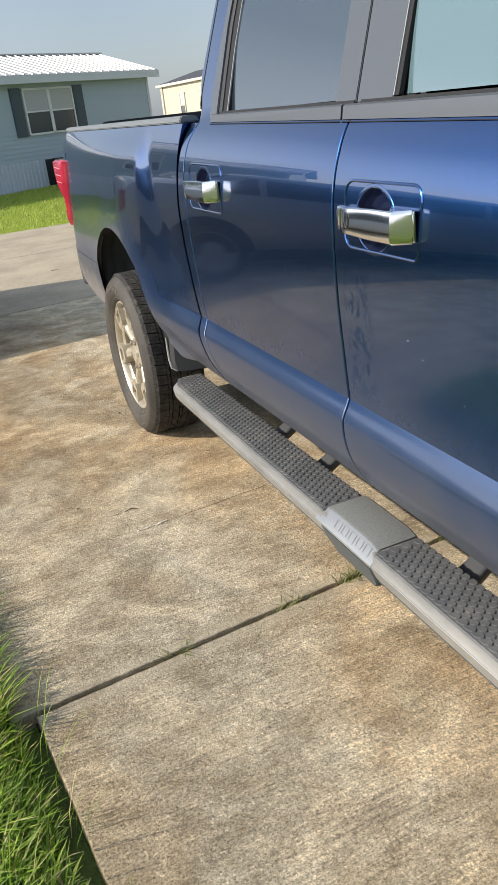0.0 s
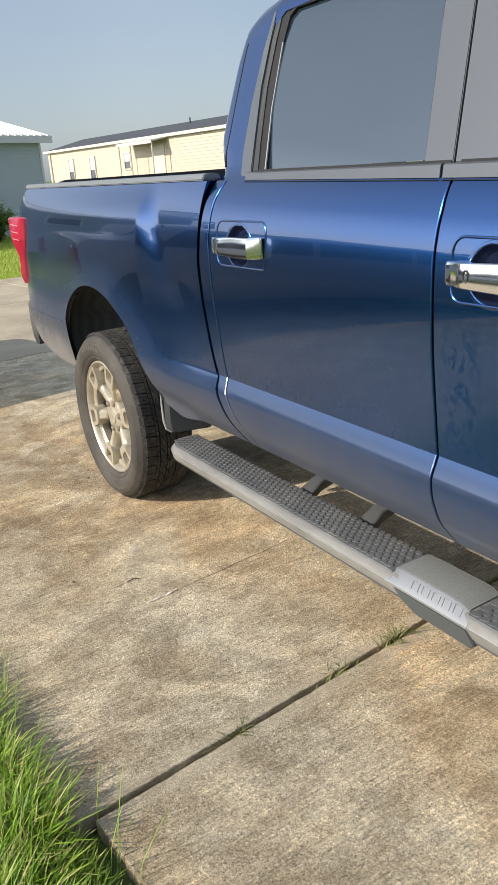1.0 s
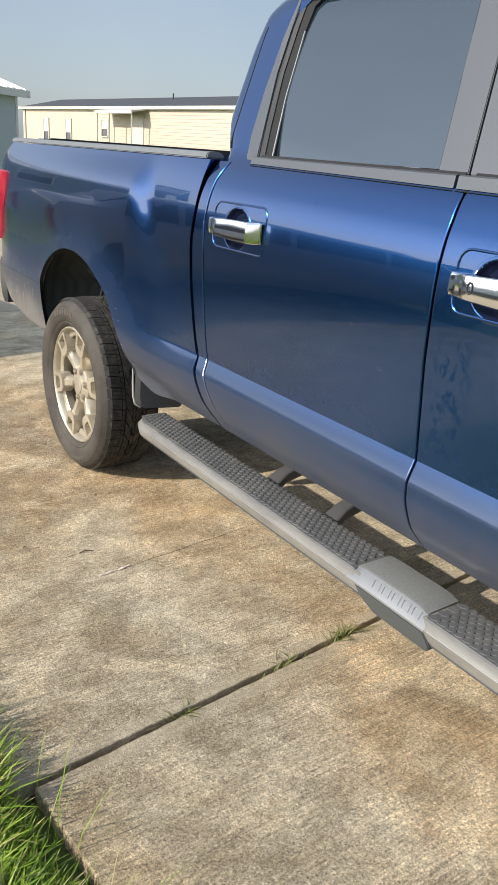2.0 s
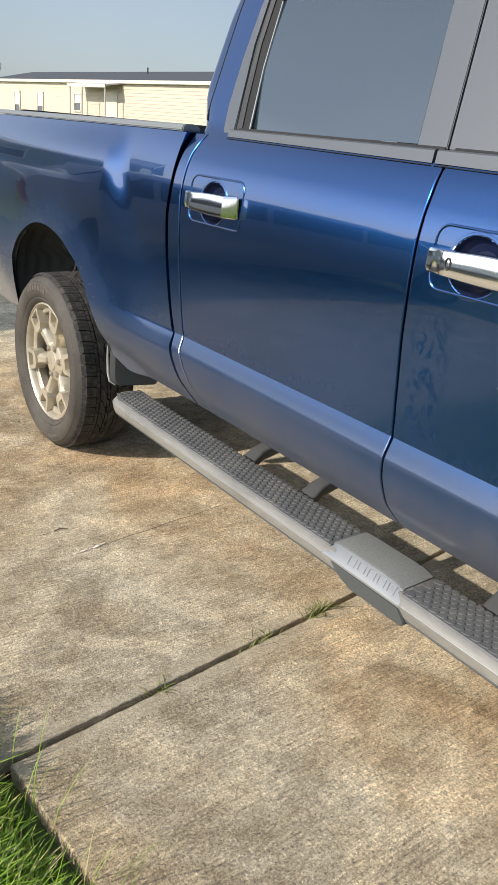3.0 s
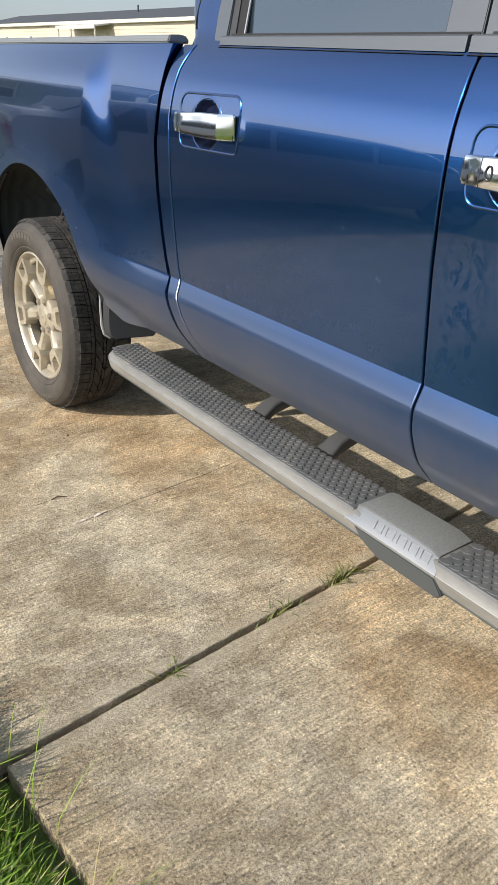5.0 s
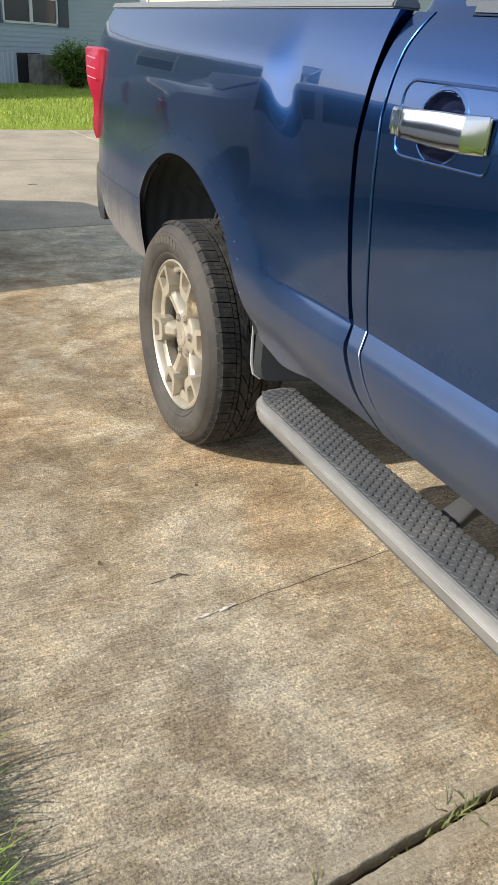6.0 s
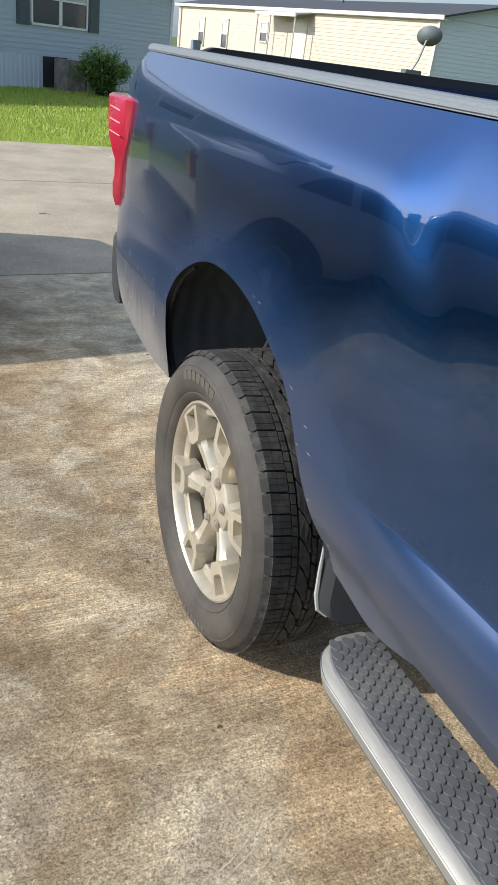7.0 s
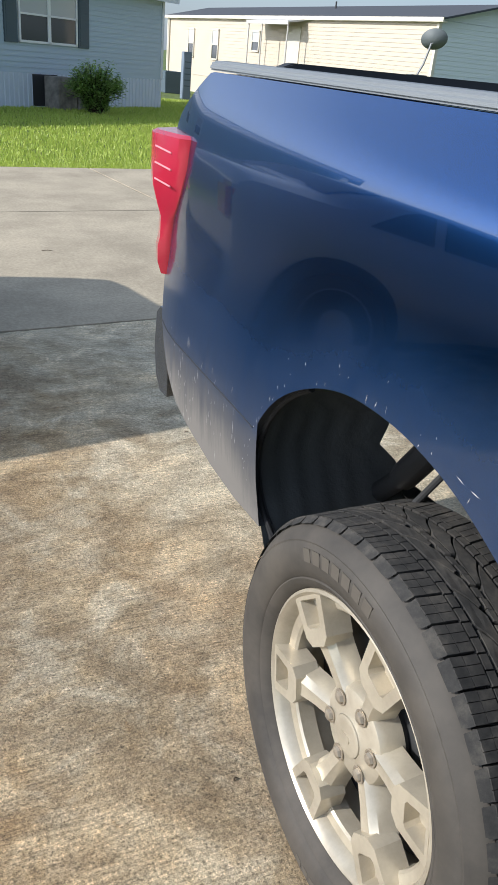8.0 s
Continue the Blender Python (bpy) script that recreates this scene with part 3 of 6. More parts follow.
def cabskin(bm, z0, back, ahead, z1=1.462, n=120, bowl=None):
    """A door or a strip of the cab between two shut lines (functions of z)."""
    zs = np.unique(np.r_[np.linspace(z0, 0.73, 12), np.linspace(0.73, CREASE, 18), np.linspace(CREASE, z1, 60), np.linspace(1.16, 1.37, 36) if bowl is not None else 1.2])
    wide = abs(back(1.0) - ahead(1.0))
    e = 0.0035 / wide
    ts = np.r_[0, 0.3 * e, e, np.linspace(2 * e, 1 - 2 * e, n), 1 - e, 1 - 0.3 * e, 1]
    fall = [0.0032, 0.001] + [0.0] * (len(ts) - 4) + [0.001, 0.0032]
    rows = [[(cab_x(z) + d, (1 - t) * back(z) + t * ahead(z), z) for t, d in zip(ts, fall)] for z in zs]
    vs = grid(bm, rows)
    rim = vs[0] + [r[-1] for r in vs[1:]] + vs[-1][-2::-1] + [r[0] for r in vs[-2:0:-1]]
    inn = [bm.verts.new(v.co + Vector((0.03, 0, 0))) for v in rim]
    for i in range(len(rim)):
        j = (i + 1) % len(rim)
        bm.faces.new((rim[i], rim[j], inn[j], inn[i]))
    if bowl is not None:
        # finger recess behind the handle: the skin is opened and a bowl let in
        gone = [f for f in bm.faces if math.hypot((f.calc_center_median().y - bowl[0]) / 1.04, (f.calc_center_median().z - bowl[1]) / 0.93) < 0.0705]
        bmesh.ops.delete(bm, geom=gone, context="FACES")
        rows = []
        for r, deep in ((0.0785, 0.0002), (0.0775, -0.0004), (0.0745, -0.0006), (0.0715, -0.0006), (0.069, 0.0003), (0.066, 0.005), (0.062, 0.014), (0.052, 0.026), (0.035, 0.034), (0.014, 0.037), (0.001, 0.037)):
            rows.append([(cab_x(bowl[1] + 0.93 * r * math.sin(a)) + deep, bowl[0] + 1.04 * r * math.cos(a), bowl[1] + 0.93 * r * math.sin(a)) for a in np.linspace(0, 2 * math.pi, 49)[:-1]])
        vs = grid(bm, rows, True)
        # the bowl's inside is coloured darker than the door, as shade
        for k in range(5, len(vs) - 1):
            for v in vs[k]:
                for f in v.link_faces:
                    f.material_index = 1


# bed side: the lower outline runs from the cab over the wheel arch to the tail
arch = [(-0.57, 0.585), (-0.52, 0.66), (-0.47, 0.735), (-0.42, 0.808), (-0.342, 0.9), (-0.256, 0.95), (-0.148, 0.997), (-0.02, 1.024), (0.1, 1.026), (0.2, 1.012), (0.31, 0.97), (0.41, 0.905), (0.48, 0.82), (0.515, 0.735), (0.52, 0.66), (0.5, 0.6), (0.46, 0.565)]
def rounded(pts, times=2):
    """Cuts the corners of an open line."""
    for _ in range(times):
        out = [pts[0]]
        for a, b in zip(pts, pts[1:]):
            out += [tuple(0.75 * p + 0.25 * q for p, q in zip(a, b)), tuple(0.25 * p + 0.75 * q for p, q in zip(a, b))]
        pts = out + [pts[-1]]
    return pts


arch = rounded(arch)
low_front = [(seam(0.585, "bed") + 0.016, 0.575), (-0.9, 0.57), (-0.7, 0.56), (-0.57, 0.585)]
low_rear = [(0.46, 0.565), (0.6, 0.555), (0.75, 0.562), (0.92, 0.592), (1.03, 0.625), (1.12, 0.69), (1.25, 0.80)]
na, nb, nc = 22, 64, 30
R = 44


def bed_panel(bm, z_seam=None):
    low = np.concatenate([sample(low_front, na)[:-1], sample(arch, nb)[:-1], sample(low_rear, nc)])
    top = np.concatenate([sample([(-1.04, 1.464), (-0.62, 1.464)], na)[:-1], sample([(-0.62, 1.464), (0.52, 1.464)], nb)[:-1], sample([(0.52, 1.464), (1.03, 1.464), (1.19, 1.36), (1.25, 1.3)], nc)])
    rows = []
    for k in range(R + 1):
        t = k / R
        line = low * (1 - t) + top * t
        # the front edge follows the gap behind the cab
        e = seam(line[0][1], "bed") + 0.016
        pts = []
        for i, (y, z) in enumerate(line):
            if i < na:
                y = e + (line[na][0] - e) * i / na
            pts.append((bed_x(y, z), y, z))
        rows.append(pts)
    # rows drawn together along the crease, which fades towards the wheel
    k = min(range(2, R - 2), key=lambda k: abs(rows[k][4][2] - CREASE))
    for i in range(na):
        s = 1 - step01(na - 5, na - 1, i)
        for j, z in ((-1, CREASE - 0.005), (0, CREASE), (1, CREASE + 0.005)):
            _, y, was = rows[k + j][i]
            z = was + (z - was) * s
            rows[k + j][i] = (bed_x(y, z), y, z)
    vs = grid(bm, rows)
    rim = vs[0] + [r[-1] for r in vs[1:]] + vs[-1][-2::-1] + [r[0] for r in vs[-2:0:-1]]
    inn = [bm.verts.new(v.co + Vector((0.035, 0, 0))) for v in rim]
    for i in range(len(rim)):
        j = (i + 1) % len(rim)
        lip = bm.faces.new((rim[i], rim[j], inn[j], inn[i]))
        lip.material_index = 1 if na - 3 <= i < na + nb else 0


bm = bmesh.new()
bed_panel(bm)
bed_side, _ = body("bed_side", bm, [PAINT, BLACK], label="dark blue bed side with round wheel arch", both=True)

# cab skins
bm = bmesh.new()
cabskin(bm, 0.575, lambda z: seam(z, "door") - 0.003, lambda z: seam(z, "front") + 0.003, bowl=(-1.278, 1.265))
rear_door, rear_door_l = body("rear_door", bm, [PAINT, SHADED_PAINT], both=True, angle=16)
bm = bmesh.new()
cabskin(bm, 0.575, lambda z: seam(z, "front") - 0.003, lambda z: -3.26 - 0.05 * (1.4 - z), bowl=(-2.302, 1.253))
front_door, front_door_l = body("front_door", bm, [PAINT, SHADED_PAINT], both=True, angle=16)
bm = bmesh.new()
cabskin(bm, 0.575, lambda z: seam(z, "bed"), lambda z: seam(z, "door") + 0.003, n=6)
body("cab_corner", bm, PAINT, both=True, angle=16)

# greenhouse
def up_x(z):
    return 0.128 + 0.36 * (z - 1.48) + (0.0 if z < 1.9 else 1.6 * (z - 1.9) ** 2)


def house_pane(bm, ring, off=0.0, deep=0.012, bevel=0.0):
    prism(bm, [(up_x(z) + off, y, z) for y, z in ring], (deep, 0, 0), bevel)


bm = bmesh.new()
rows = []
for z in np.linspace(1.462, 1.9, 20):
    back = -0.935 - 0.02 * step01(1.8, 1.95, z) - 0.1 * (1 - step01(1.4, 1.62, z))
    r = []
    x0 = up_x(z) if z > 1.48 else cab_x(z) + 0.01
    for t in np.linspace(0, 1, 8):      # rounded rear corner
        a = t * math.pi / 2
        r.append((x0 + 0.09 * (1 - math.sin(a)), back - 0.09 * (1 - math.cos(a)) , z))
    r = r + [(x0, back - 0.09 - 0.14 * s, z) for s in (0.3, 0.6, 1.0)]
    rows.append([(1.0, back, z)] + r)
grid(bm, rows)
body("cab_pillar", bm, PAINT, both=True)
# shut line of the rear door frame, up the pillar to the roof
bm = bmesh.new()
line = rounded([(0.116, -1.106, 1.47), (0.134, -1.058, 1.5), (0.15, -1.043, 1.538), (0.17, -1.041, 1.598), (0.216, -1.035, 1.724), (0.261, -1.032, 1.85), (0.2755, -1.036, 1.88)])
tube(bm, [(up_x(z) + 0.0006, y, z) for _, y, z in line if z > 1.5], 0.0022, 6)
body("shut_line", bm, SEAL, both=True)
# roof, inner tub of the cab
bm = bmesh.new()
rows = []
for y, top in ((-0.955, 1.9), (-0.958, 1.925), (-0.966, 1.945), (-0.985, 1.965), (-1.02, 1.986), (-1.07, 2.006), (-1.14, 2.022), (-1.18, 2.028), (-1.22, 2.033), (-1.4, 2.04), (-1.8, 2.05), (-2.5, 2.045), (-2.9, 2.015), (-3.05, 1.975)):
    foot = 1.885 + 0.066 * step01(1.14, 1.24, -y)
    edge = up_x(foot) + 0.002
    half = []
    for a, b in ((0, 0), (0.012, 0.28), (0.03, 0.52), (0.06, 0.72), (0.11, 0.86), (0.2, 0.94), (0.45, 0.985), (1, 1)):
        x = edge + (MID - edge) * a
        turn = min((x - edge) / 0.09, 1)
        round_in = 0.09 * (1 - math.sqrt(1 - (1 - turn) ** 2)) * (1 - step01(0.96, 1.2, -y))
        half.append((x, y - round_in, foot + (top - foot) * b))
    rows.append(half + [(2 * MID - x, q, z) for x, q, z in half[-2::-1]])
grid(bm, rows)
body("roof", bm, PAINT)
bm = bmesh.new()
box(bm, (0.13, -3.3, 0.6), (2 * MID - 0.13, -1.08, 1.44))
body("cab_tub", bm, BLACK, smooth=False)


def door_glass(name, material, label, rear, ahead):
    """A bowed pane between two edges, each given as heights and places along the truck."""
    bm = bmesh.new()
    rows = []
    for z in np.linspace(1.486, 1.955, 22):
        x = up_x(z) + 0.017 - 0.011 * (1 - ((z - 1.72) / 0.235) ** 2)
        y0, y1 = float(np.interp(z, *rear)), float(np.interp(z, *ahead))
        rows.append([(x, y0, z), (x, y1, z), (x + 0.005, y1, z), (x + 0.005, y0, z)])
    vs = grid(bm, rows, True)
    bm.faces.new(vs[0])
    bm.faces.new(vs[-1][::-1])
    body(name, bm, material, label=label, both=True, angle=30)


door_glass("rear_window", GLASS, "dark tinted rear door glass", ([1.486, 1.663, 1.853, 1.93, 1.955], [-1.299, -1.256, -1.234, -1.232, -1.262]), ([1.486, 1.955], [-2.0, -1.9]))
door_glass("front_window", GLASS_F, "pale front door glass", ([1.486, 1.955], [-2.262, -2.17]), ([1.486, 1.53, 1.955], [-3.24, -3.2, -2.75]))
bm = bmesh.new()
house_pane(bm, [(-2.0, 1.478), (-1.904, 1.955), (-2.002, 1.955), (-2.092, 1.478)], -0.002, 0.012, 0.002)
body("door_pillar", bm, TRIM, label="satin grey pillar cover", both=True, smooth=False)
bm = bmesh.new()
house_pane(bm, [(-2.098, 1.478), (-2.008, 1.955), (-2.155, 1.955), (-2.24, 1.478)], -0.002, 0.012, 0.002)
body("door_pillar", bm, TRIM, label="satin grey pillar cover", both=True, smooth=False)
bm = bmesh.new()
house_pane(bm, [(-2.0, 1.47), (-1.9, 1.95), (-2.2, 1.95), (-2.29, 1.47)], 0.02)
body("pillar_core", bm, SEAL, both=True, smooth=False)
bm = bmesh.new()
house_pane(bm, [(-2.241, 1.486), (-2.156, 1.955), (-2.159, 1.955), (-2.2445, 1.486)], -0.004)
body("window_bead", bm, PLATE, both=True, smooth=False)
bm = bmesh.new()
house_pane(bm, [(-2.2447, 1.486), (-2.1592, 1.955), (-2.172, 1.955), (-2.258, 1.486)], -0.001)
body("window_seal", bm, SEAL, both=True, smooth=False)
bm = bmesh.new()
house_pane(bm, [(-1.9965, 1.486), (-1.9005, 1.955), (-1.898, 1.955), (-1.994, 1.486)], 0.004, 0.006)
body("window_seal", bm, SEAL, both=True, smooth=False)
bm = bmesh.new()
house_pane(bm, [(-1.192, 1.466), (-1.178, 1.477), (-1.163, 1.547), (-1.151, 1.684), (-1.153, 1.836), (-1.16, 1.95), (-1.176, 1.958), (-1.181, 1.866), (-1.186, 1.733), (-1.218, 1.572), (-1.238, 1.484), (-1.238, 1.466)], -0.006, 0.02, 0.003)
body("window_trim", bm, TRIM, label="satin grey trim behind the rear door glass", both=True, smooth=False)
bm = bmesh.new()
house_pane(bm, [(-1.24, 1.484), (-1.22, 1.572), (-1.188, 1.733), (-1.183, 1.866), (-1.178, 1.955), (-1.203, 1.957), (-1.208, 1.866), (-1.214, 1.733), (-1.246, 1.572), (-1.268, 1.484)], 0.0, 0.012)
body("window_channel", bm, BLACK, both=True, smooth=False)
bm = bmesh.new()
house_pane(bm, [(-1.264, 1.482), (-1.243, 1.572), (-1.211, 1.733), (-1.205, 1.866), (-1.2, 1.955), (-1.245, 1.976), (-1.95, 1.978), (-1.95, 1.95), (-1.272, 1.944), (-1.25, 1.925), (-1.246, 1.853), (-1.266, 1.663), (-1.306, 1.482)], 0.004)
body("window_seal", bm, SEAL, both=True, smooth=False)
bm = bmesh.new()
house_pane(bm, [(-1.302, 1.486), (-1.2625, 1.663), (-1.242, 1.853), (-1.246, 1.853), (-1.2665, 1.663), (-1.307, 1.486)], 0.0025, 0.004)
body("glass_bead", bm, PLATE, both=True, smooth=False)


def belt(name, y0, y1, a, b, c, d, material, bevel=0.0):
    """A strip under the glass: at each end its foot and top, which lean inwards."""
    bm = bmesh.new()
    rows = []
    for y, lo, hi in ((y0, a, b), (y1, c, d)):
        X = cab_x(lo) - 0.002
        rows.append([(X, y, lo), (X + 0.004, y, hi - 0.003), (X + 0.009, y, hi), (0.15, y, hi), (0.15, y, lo)])
    vs = grid(bm, rows, True)
    bm.faces.new(vs[0])
    bm.faces.new(vs[-1][::-1])
    body(name, bm, material, both=True, smooth=False)


for y0, y1 in ((-1.24, -2.088), (-2.097, -3.26)):
    k0, k1 = 0.016 * (-1.2 - y0), 0.016 * (-1.2 - y1)
    belt("belt_trim", y0, y1, 1.462 - k0, 1.4835 - k0 * 0.4, 1.462 - k1, 1.4835 - k1 * 0.4, TRIM)
    belt("belt_seal", y0, y1, 1.4565 - k0, 1.4615 - k0, 1.4565 - k1, 1.4615 - k1, SEAL)
    bm = bmesh.new()
    prism(bm, [(0.1215, y0 - 0.02, 1.4815 - k0 * 0.4), (0.126, y0 - 0.02, 1.4895 - k0 * 0.4), (0.15, y0 - 0.02, 1.4895 - k0 * 0.4), (0.15, y0 - 0.02, 1.4815 - k0 * 0.4)], (0, y1 - y0 + 0.02, -(k1 - k0) * 0.4))
    body("glass_seal", bm, SEAL, both=True)


# door handles: chrome bar over a round recess, with a raised bead round both
def handle(door, y_rear, length, key, down):

    def X(z, y=0):
        return cab_x(z)

    # raised bead: a rounded frame of four sides
    y0, y1, z0, z1 = y_rear + 0.012, y_rear - length - 0.012, 1.203 - down, 1.348 - down
    ring = []
    for cy, cz, a0 in ((y1 + 0.03, z1 - 0.03, 180), (y0 - 0.04, z1 - 0.03, 90), (y0 - 0.04, z0 + 0.035, 0), (y1 + 0.02, z0 + 0.02, -90)):
        r = 0.03 if a0 != -90 else 0.015
        for k in range(5):
            a = radians(a0 - 90 * k / 4)
            ring.append((cy + r * math.cos(a), cz + r * math.sin(a)))
    bm = bmesh.new()
    pts = [(X(z) + 0.0008, y, z) for y, z in ring]
    tube(bm, pts + [pts[0]], 0.0036, 8, False)
    body("bead", bm, PAINT, door, "raised body-coloured bead round the handle")
    # bar
    def section(t, grow=1.0):
        y = y_rear - length * t
        lift = 0.024 + 0.02 * step01(0.0, 0.25, t) + 0.004 * step01(0.3, 1.0, t)
        lift *= 1 - 0.8 * min(max((t - 0.9) / 0.1, 0), 1)
        h = 0.0265 + 0.0065 * step01(0.0, 0.7, t)
        zc = 1.272 - down + 0.002 * t
        xs = X(zc)
        sec = []
        for dz, out in ((-1.0, 0.45), (-0.99, 0.72), (-0.95, 0.86), (-0.86, 0.95), (-0.55, 0.995), (0.0, 0.985), (0.7, 0.935), (0.9, 0.9), (0.97, 0.84), (1.0, 0.45)):
            sec.append((xs - lift * out * grow, y - 0.006 * (out - 0.7), zc + dz * h * grow))
        return sec + [(xs - 0.002, y, zc + h * 0.85), (xs - 0.002, y, zc - h * 0.85)]

    bm = bmesh.new()
    vs = grid(bm, [section(t) for t in np.r_[np.linspace(0, 0.9, 22), 0.915, 0.95, 0.985, 1.0]], True)
    bm.faces.new(vs[0])
    bm.faces.new(vs[-1][::-1])
    bmesh.ops.bevel(bm, geom=list({e for f in bm.faces if len(f.verts) > 8 for e in f.edges}), offset=0.0035, segments=2, affect="EDGES")
    bar = body("handle", bm, CHROME, door, "chrome pull handle", angle=30)
    # end cap behind a thin split line
    bm = bmesh.new()
    vs = grid(bm, [section(0.2, 1.006), section(0.208, 1.006)], True)
    bm.faces.new(vs[0])
    bm.faces.new(vs[-1][::-1])
    bmesh.ops.translate(bm, vec=(-MID, 0, 0), verts=bm.verts)
    part("split_line", bm, BLACK, bar)
    if key:
        bm = bmesh.new()
        x = section(0.29)[4][0]
        ring = [(x - 0.0005, y_rear - 0.29 * length + 0.007 * math.cos(a), 1.274 - down + 0.0125 * math.sin(a)) for a in np.linspace(0, 2 * math.pi, 25)[:-1]]
        tube(bm, ring + [ring[0]], 0.0014, 5, False)
        bmesh.ops.translate(bm, vec=(-MID, 0, 0), verts=bm.verts)
        part("lock_cover", bm, BLACK, bar)


handle(rear_door, -1.146, 0.278, False, 0.007)
handle(front_door, -2.186, 0.27, True, 0.02)

# bed: rail caps, liner walls, floor, tailgate
bm = bmesh.new()
prism(bm, [(0.0715, -1.012, 1.4665), (0.0735, -1.012, 1.48), (0.082, -1.012, 1.4875), (0.12, -1.012, 1.489), (0.14, -1.012, 1.483), (0.146, -1.012, 1.466)], (0, 2.06, 0), 0.004)
body("rail_cap", bm, RAIL, label="dark grey plastic bed rail cap", both=True)
bm = bmesh.new()
box(bm, (0.15, -1.02, 1.13), (0.168, 1.15, 1.46))
box(bm, (0.15, -1.02, 0.955), (0.168, -0.6, 1.13))
box(bm, (0.15, 0.56, 0.955), (0.168, 1.15, 1.13))
box(bm, (0.15, -0.6, 1.13), (0.4, 0.56, 1.145))
box(bm, (0.388, -0.6, 0.955), (0.402, 0.56, 1.13))
body("bed_wall", bm, BLACK, label="black bed liner wall with wheel housing", both=True, smooth=False)
bm = bmesh.new()
box(bm, (0.39, -1.02, 0.955), (2 * MID - 0.39, 1.15, 0.98))
for i in range(14):
    x = 0.45 + i * (2 * MID - 0.9) / 13
    box(bm, (x - 0.02, -1.0, 0.98), (x + 0.02, 1.13, 0.99))
body("bed_floor", bm, BLACK, smooth=False)
bm = bmesh.new()
box(bm, (0.15, -1.028, 0.93), (2 * MID - 0.15, -1.005, 1.43))
body("bed_headboard", bm, BLACK, smooth=False)
bm = bmesh.new()
prism(bm, [(0.16, 1.1, 0.84), (0.16, 1.27, 0.84), (0.16, 1.285, 1.2), (0.16, 1.265, 1.35), (0.16, 1.2, 1.36), (0.16, 1.12, 1.46), (0.16, 1.08, 1.465)], (2 * MID - 0.32, 0, 0), 0.008)
tailgate = body("tailgate", bm, PAINT)
bm = bmesh.new()
prism(bm, [(0.175, 1.12, 1.0), (0.175, 1.12, 1.45), (0.27, 1.12, 1.474), (0.33, 1.12, 1.498), (2 * MID - 0.33, 1.12, 1.498), (2 * MID - 0.27, 1.12, 1.474), (2 * MID - 0.175, 1.12, 1.45), (2 * MID - 0.175, 1.12, 1.0)], (0, 0.045, 0), 0.004)
body("tailgate_liner", bm, BLACK, tailgate, "black plastic tailgate liner and top cap")
bm = bmesh.new()
box(bm, (MID - 0.14, 1.27, 1.2), (MID + 0.14, 1.305, 1.29), 0.012)
body("tailgate_handle", bm, BLACK, tailgate)
bm = bmesh.new()
sec = [(1.2, 0.825), (1.32, 0.822), (1.365, 0.795), (1.38, 0.69), (1.35, 0.6), (1.29, 0.56), (1.2, 0.565)]
rows = []
for x in (0.05, 0.08, 0.13, 0.3, MID, 2 * MID - 0.3, 2 * MID - 0.13, 2 * MID - 0.08, 2 * MID - 0.05):
    e = min(x, 2 * MID - x)
    k = 1 - (1 - min(max((e - 0.03) / 0.14, 0), 1)) ** 2
    rows.append([(x, 1.15 + (y - 1.15) * (0.62 + 0.38 * k), z) for y, z in sec])
vs = grid(bm, rows, True)
bm.faces.new(vs[0])
bm.faces.new(vs[-1][::-1])
body("rear_bumper", bm, BUMPER, label="dark chrome rear bumper")


# wheels
def xring(x, r, n, a0=0.0):
    return [(x, r * math.cos(a0 + 2 * math.pi * k / n), r * math.sin(a0 + 2 * math.pi * k / n)) for k in range(n)]


def holed(bm, outer, inner, x_face, x_out, x_floor):
    """A raised frame with a sunk pocket: outlines of one length in (r, w)."""
    o = [bm.verts.new((x_face, *p)) for p in outer]
    i = [bm.verts.new((x_face, *p)) for p in inner]
    c = (sum(p[0] for p in outer) / len(outer), sum(p[1] for p in outer) / len(outer))
    ob = [bm.verts.new((x_out, c[0] + (p[0] - c[0]) * 1.06, c[1] + (p[1] - c[1]) * 1.06)) for p in outer]
    ib = [bm.verts.new((x_floor, c[0] + (p[0] - c[0]) * 0.9, c[1] + (p[1] - c[1]) * 0.9)) for p in inner]
    n = len(o)
    for k in range(n):
        j = (k + 1) % n
        bm.faces.new((o[k], o[j], i[j], i[k]))
        bm.faces.new((o[j], o[k], ob[k], ob[j]))
        bm.faces.new((i[k], i[j], ib[j], ib[k]))
    bm.faces.new(ib)
    return o + i + ob + ib


N = 84
rim = bmesh.new()
prof = [(0.2, 0.235), (0.246, 0.22), (0.25, 0.06), (0.256, 0.03), (0.262, 0.014), (0.267, 0.006), (0.273, 0.0), (0.279, 0.003), (0.28, 0.014)]
grid(rim, [[(x, r * math.cos(a), r * math.sin(a)) for r, x in prof] for a in np.linspace(0, 2 * math.pi, N + 1)])
bmesh.ops.remove_doubles(rim, verts=rim.verts, dist=1e-5)
spoke = bmesh.new()
holed(spoke, [(0.168, -0.024), (0.185, -0.043), (0.225, -0.049), (0.266, -0.055), (0.266, 0.055), (0.225, 0.049), (0.185, 0.043), (0.168, 0.024)],
      [(0.203, -0.02), (0.209, -0.027), (0.23, -0.03), (0.258, -0.034), (0.258, 0.034), (0.23, 0.03), (0.209, 0.027), (0.203, 0.02)], 0.005, 0.06, 0.036)
rows = []                                       # a ridge with sloped sides
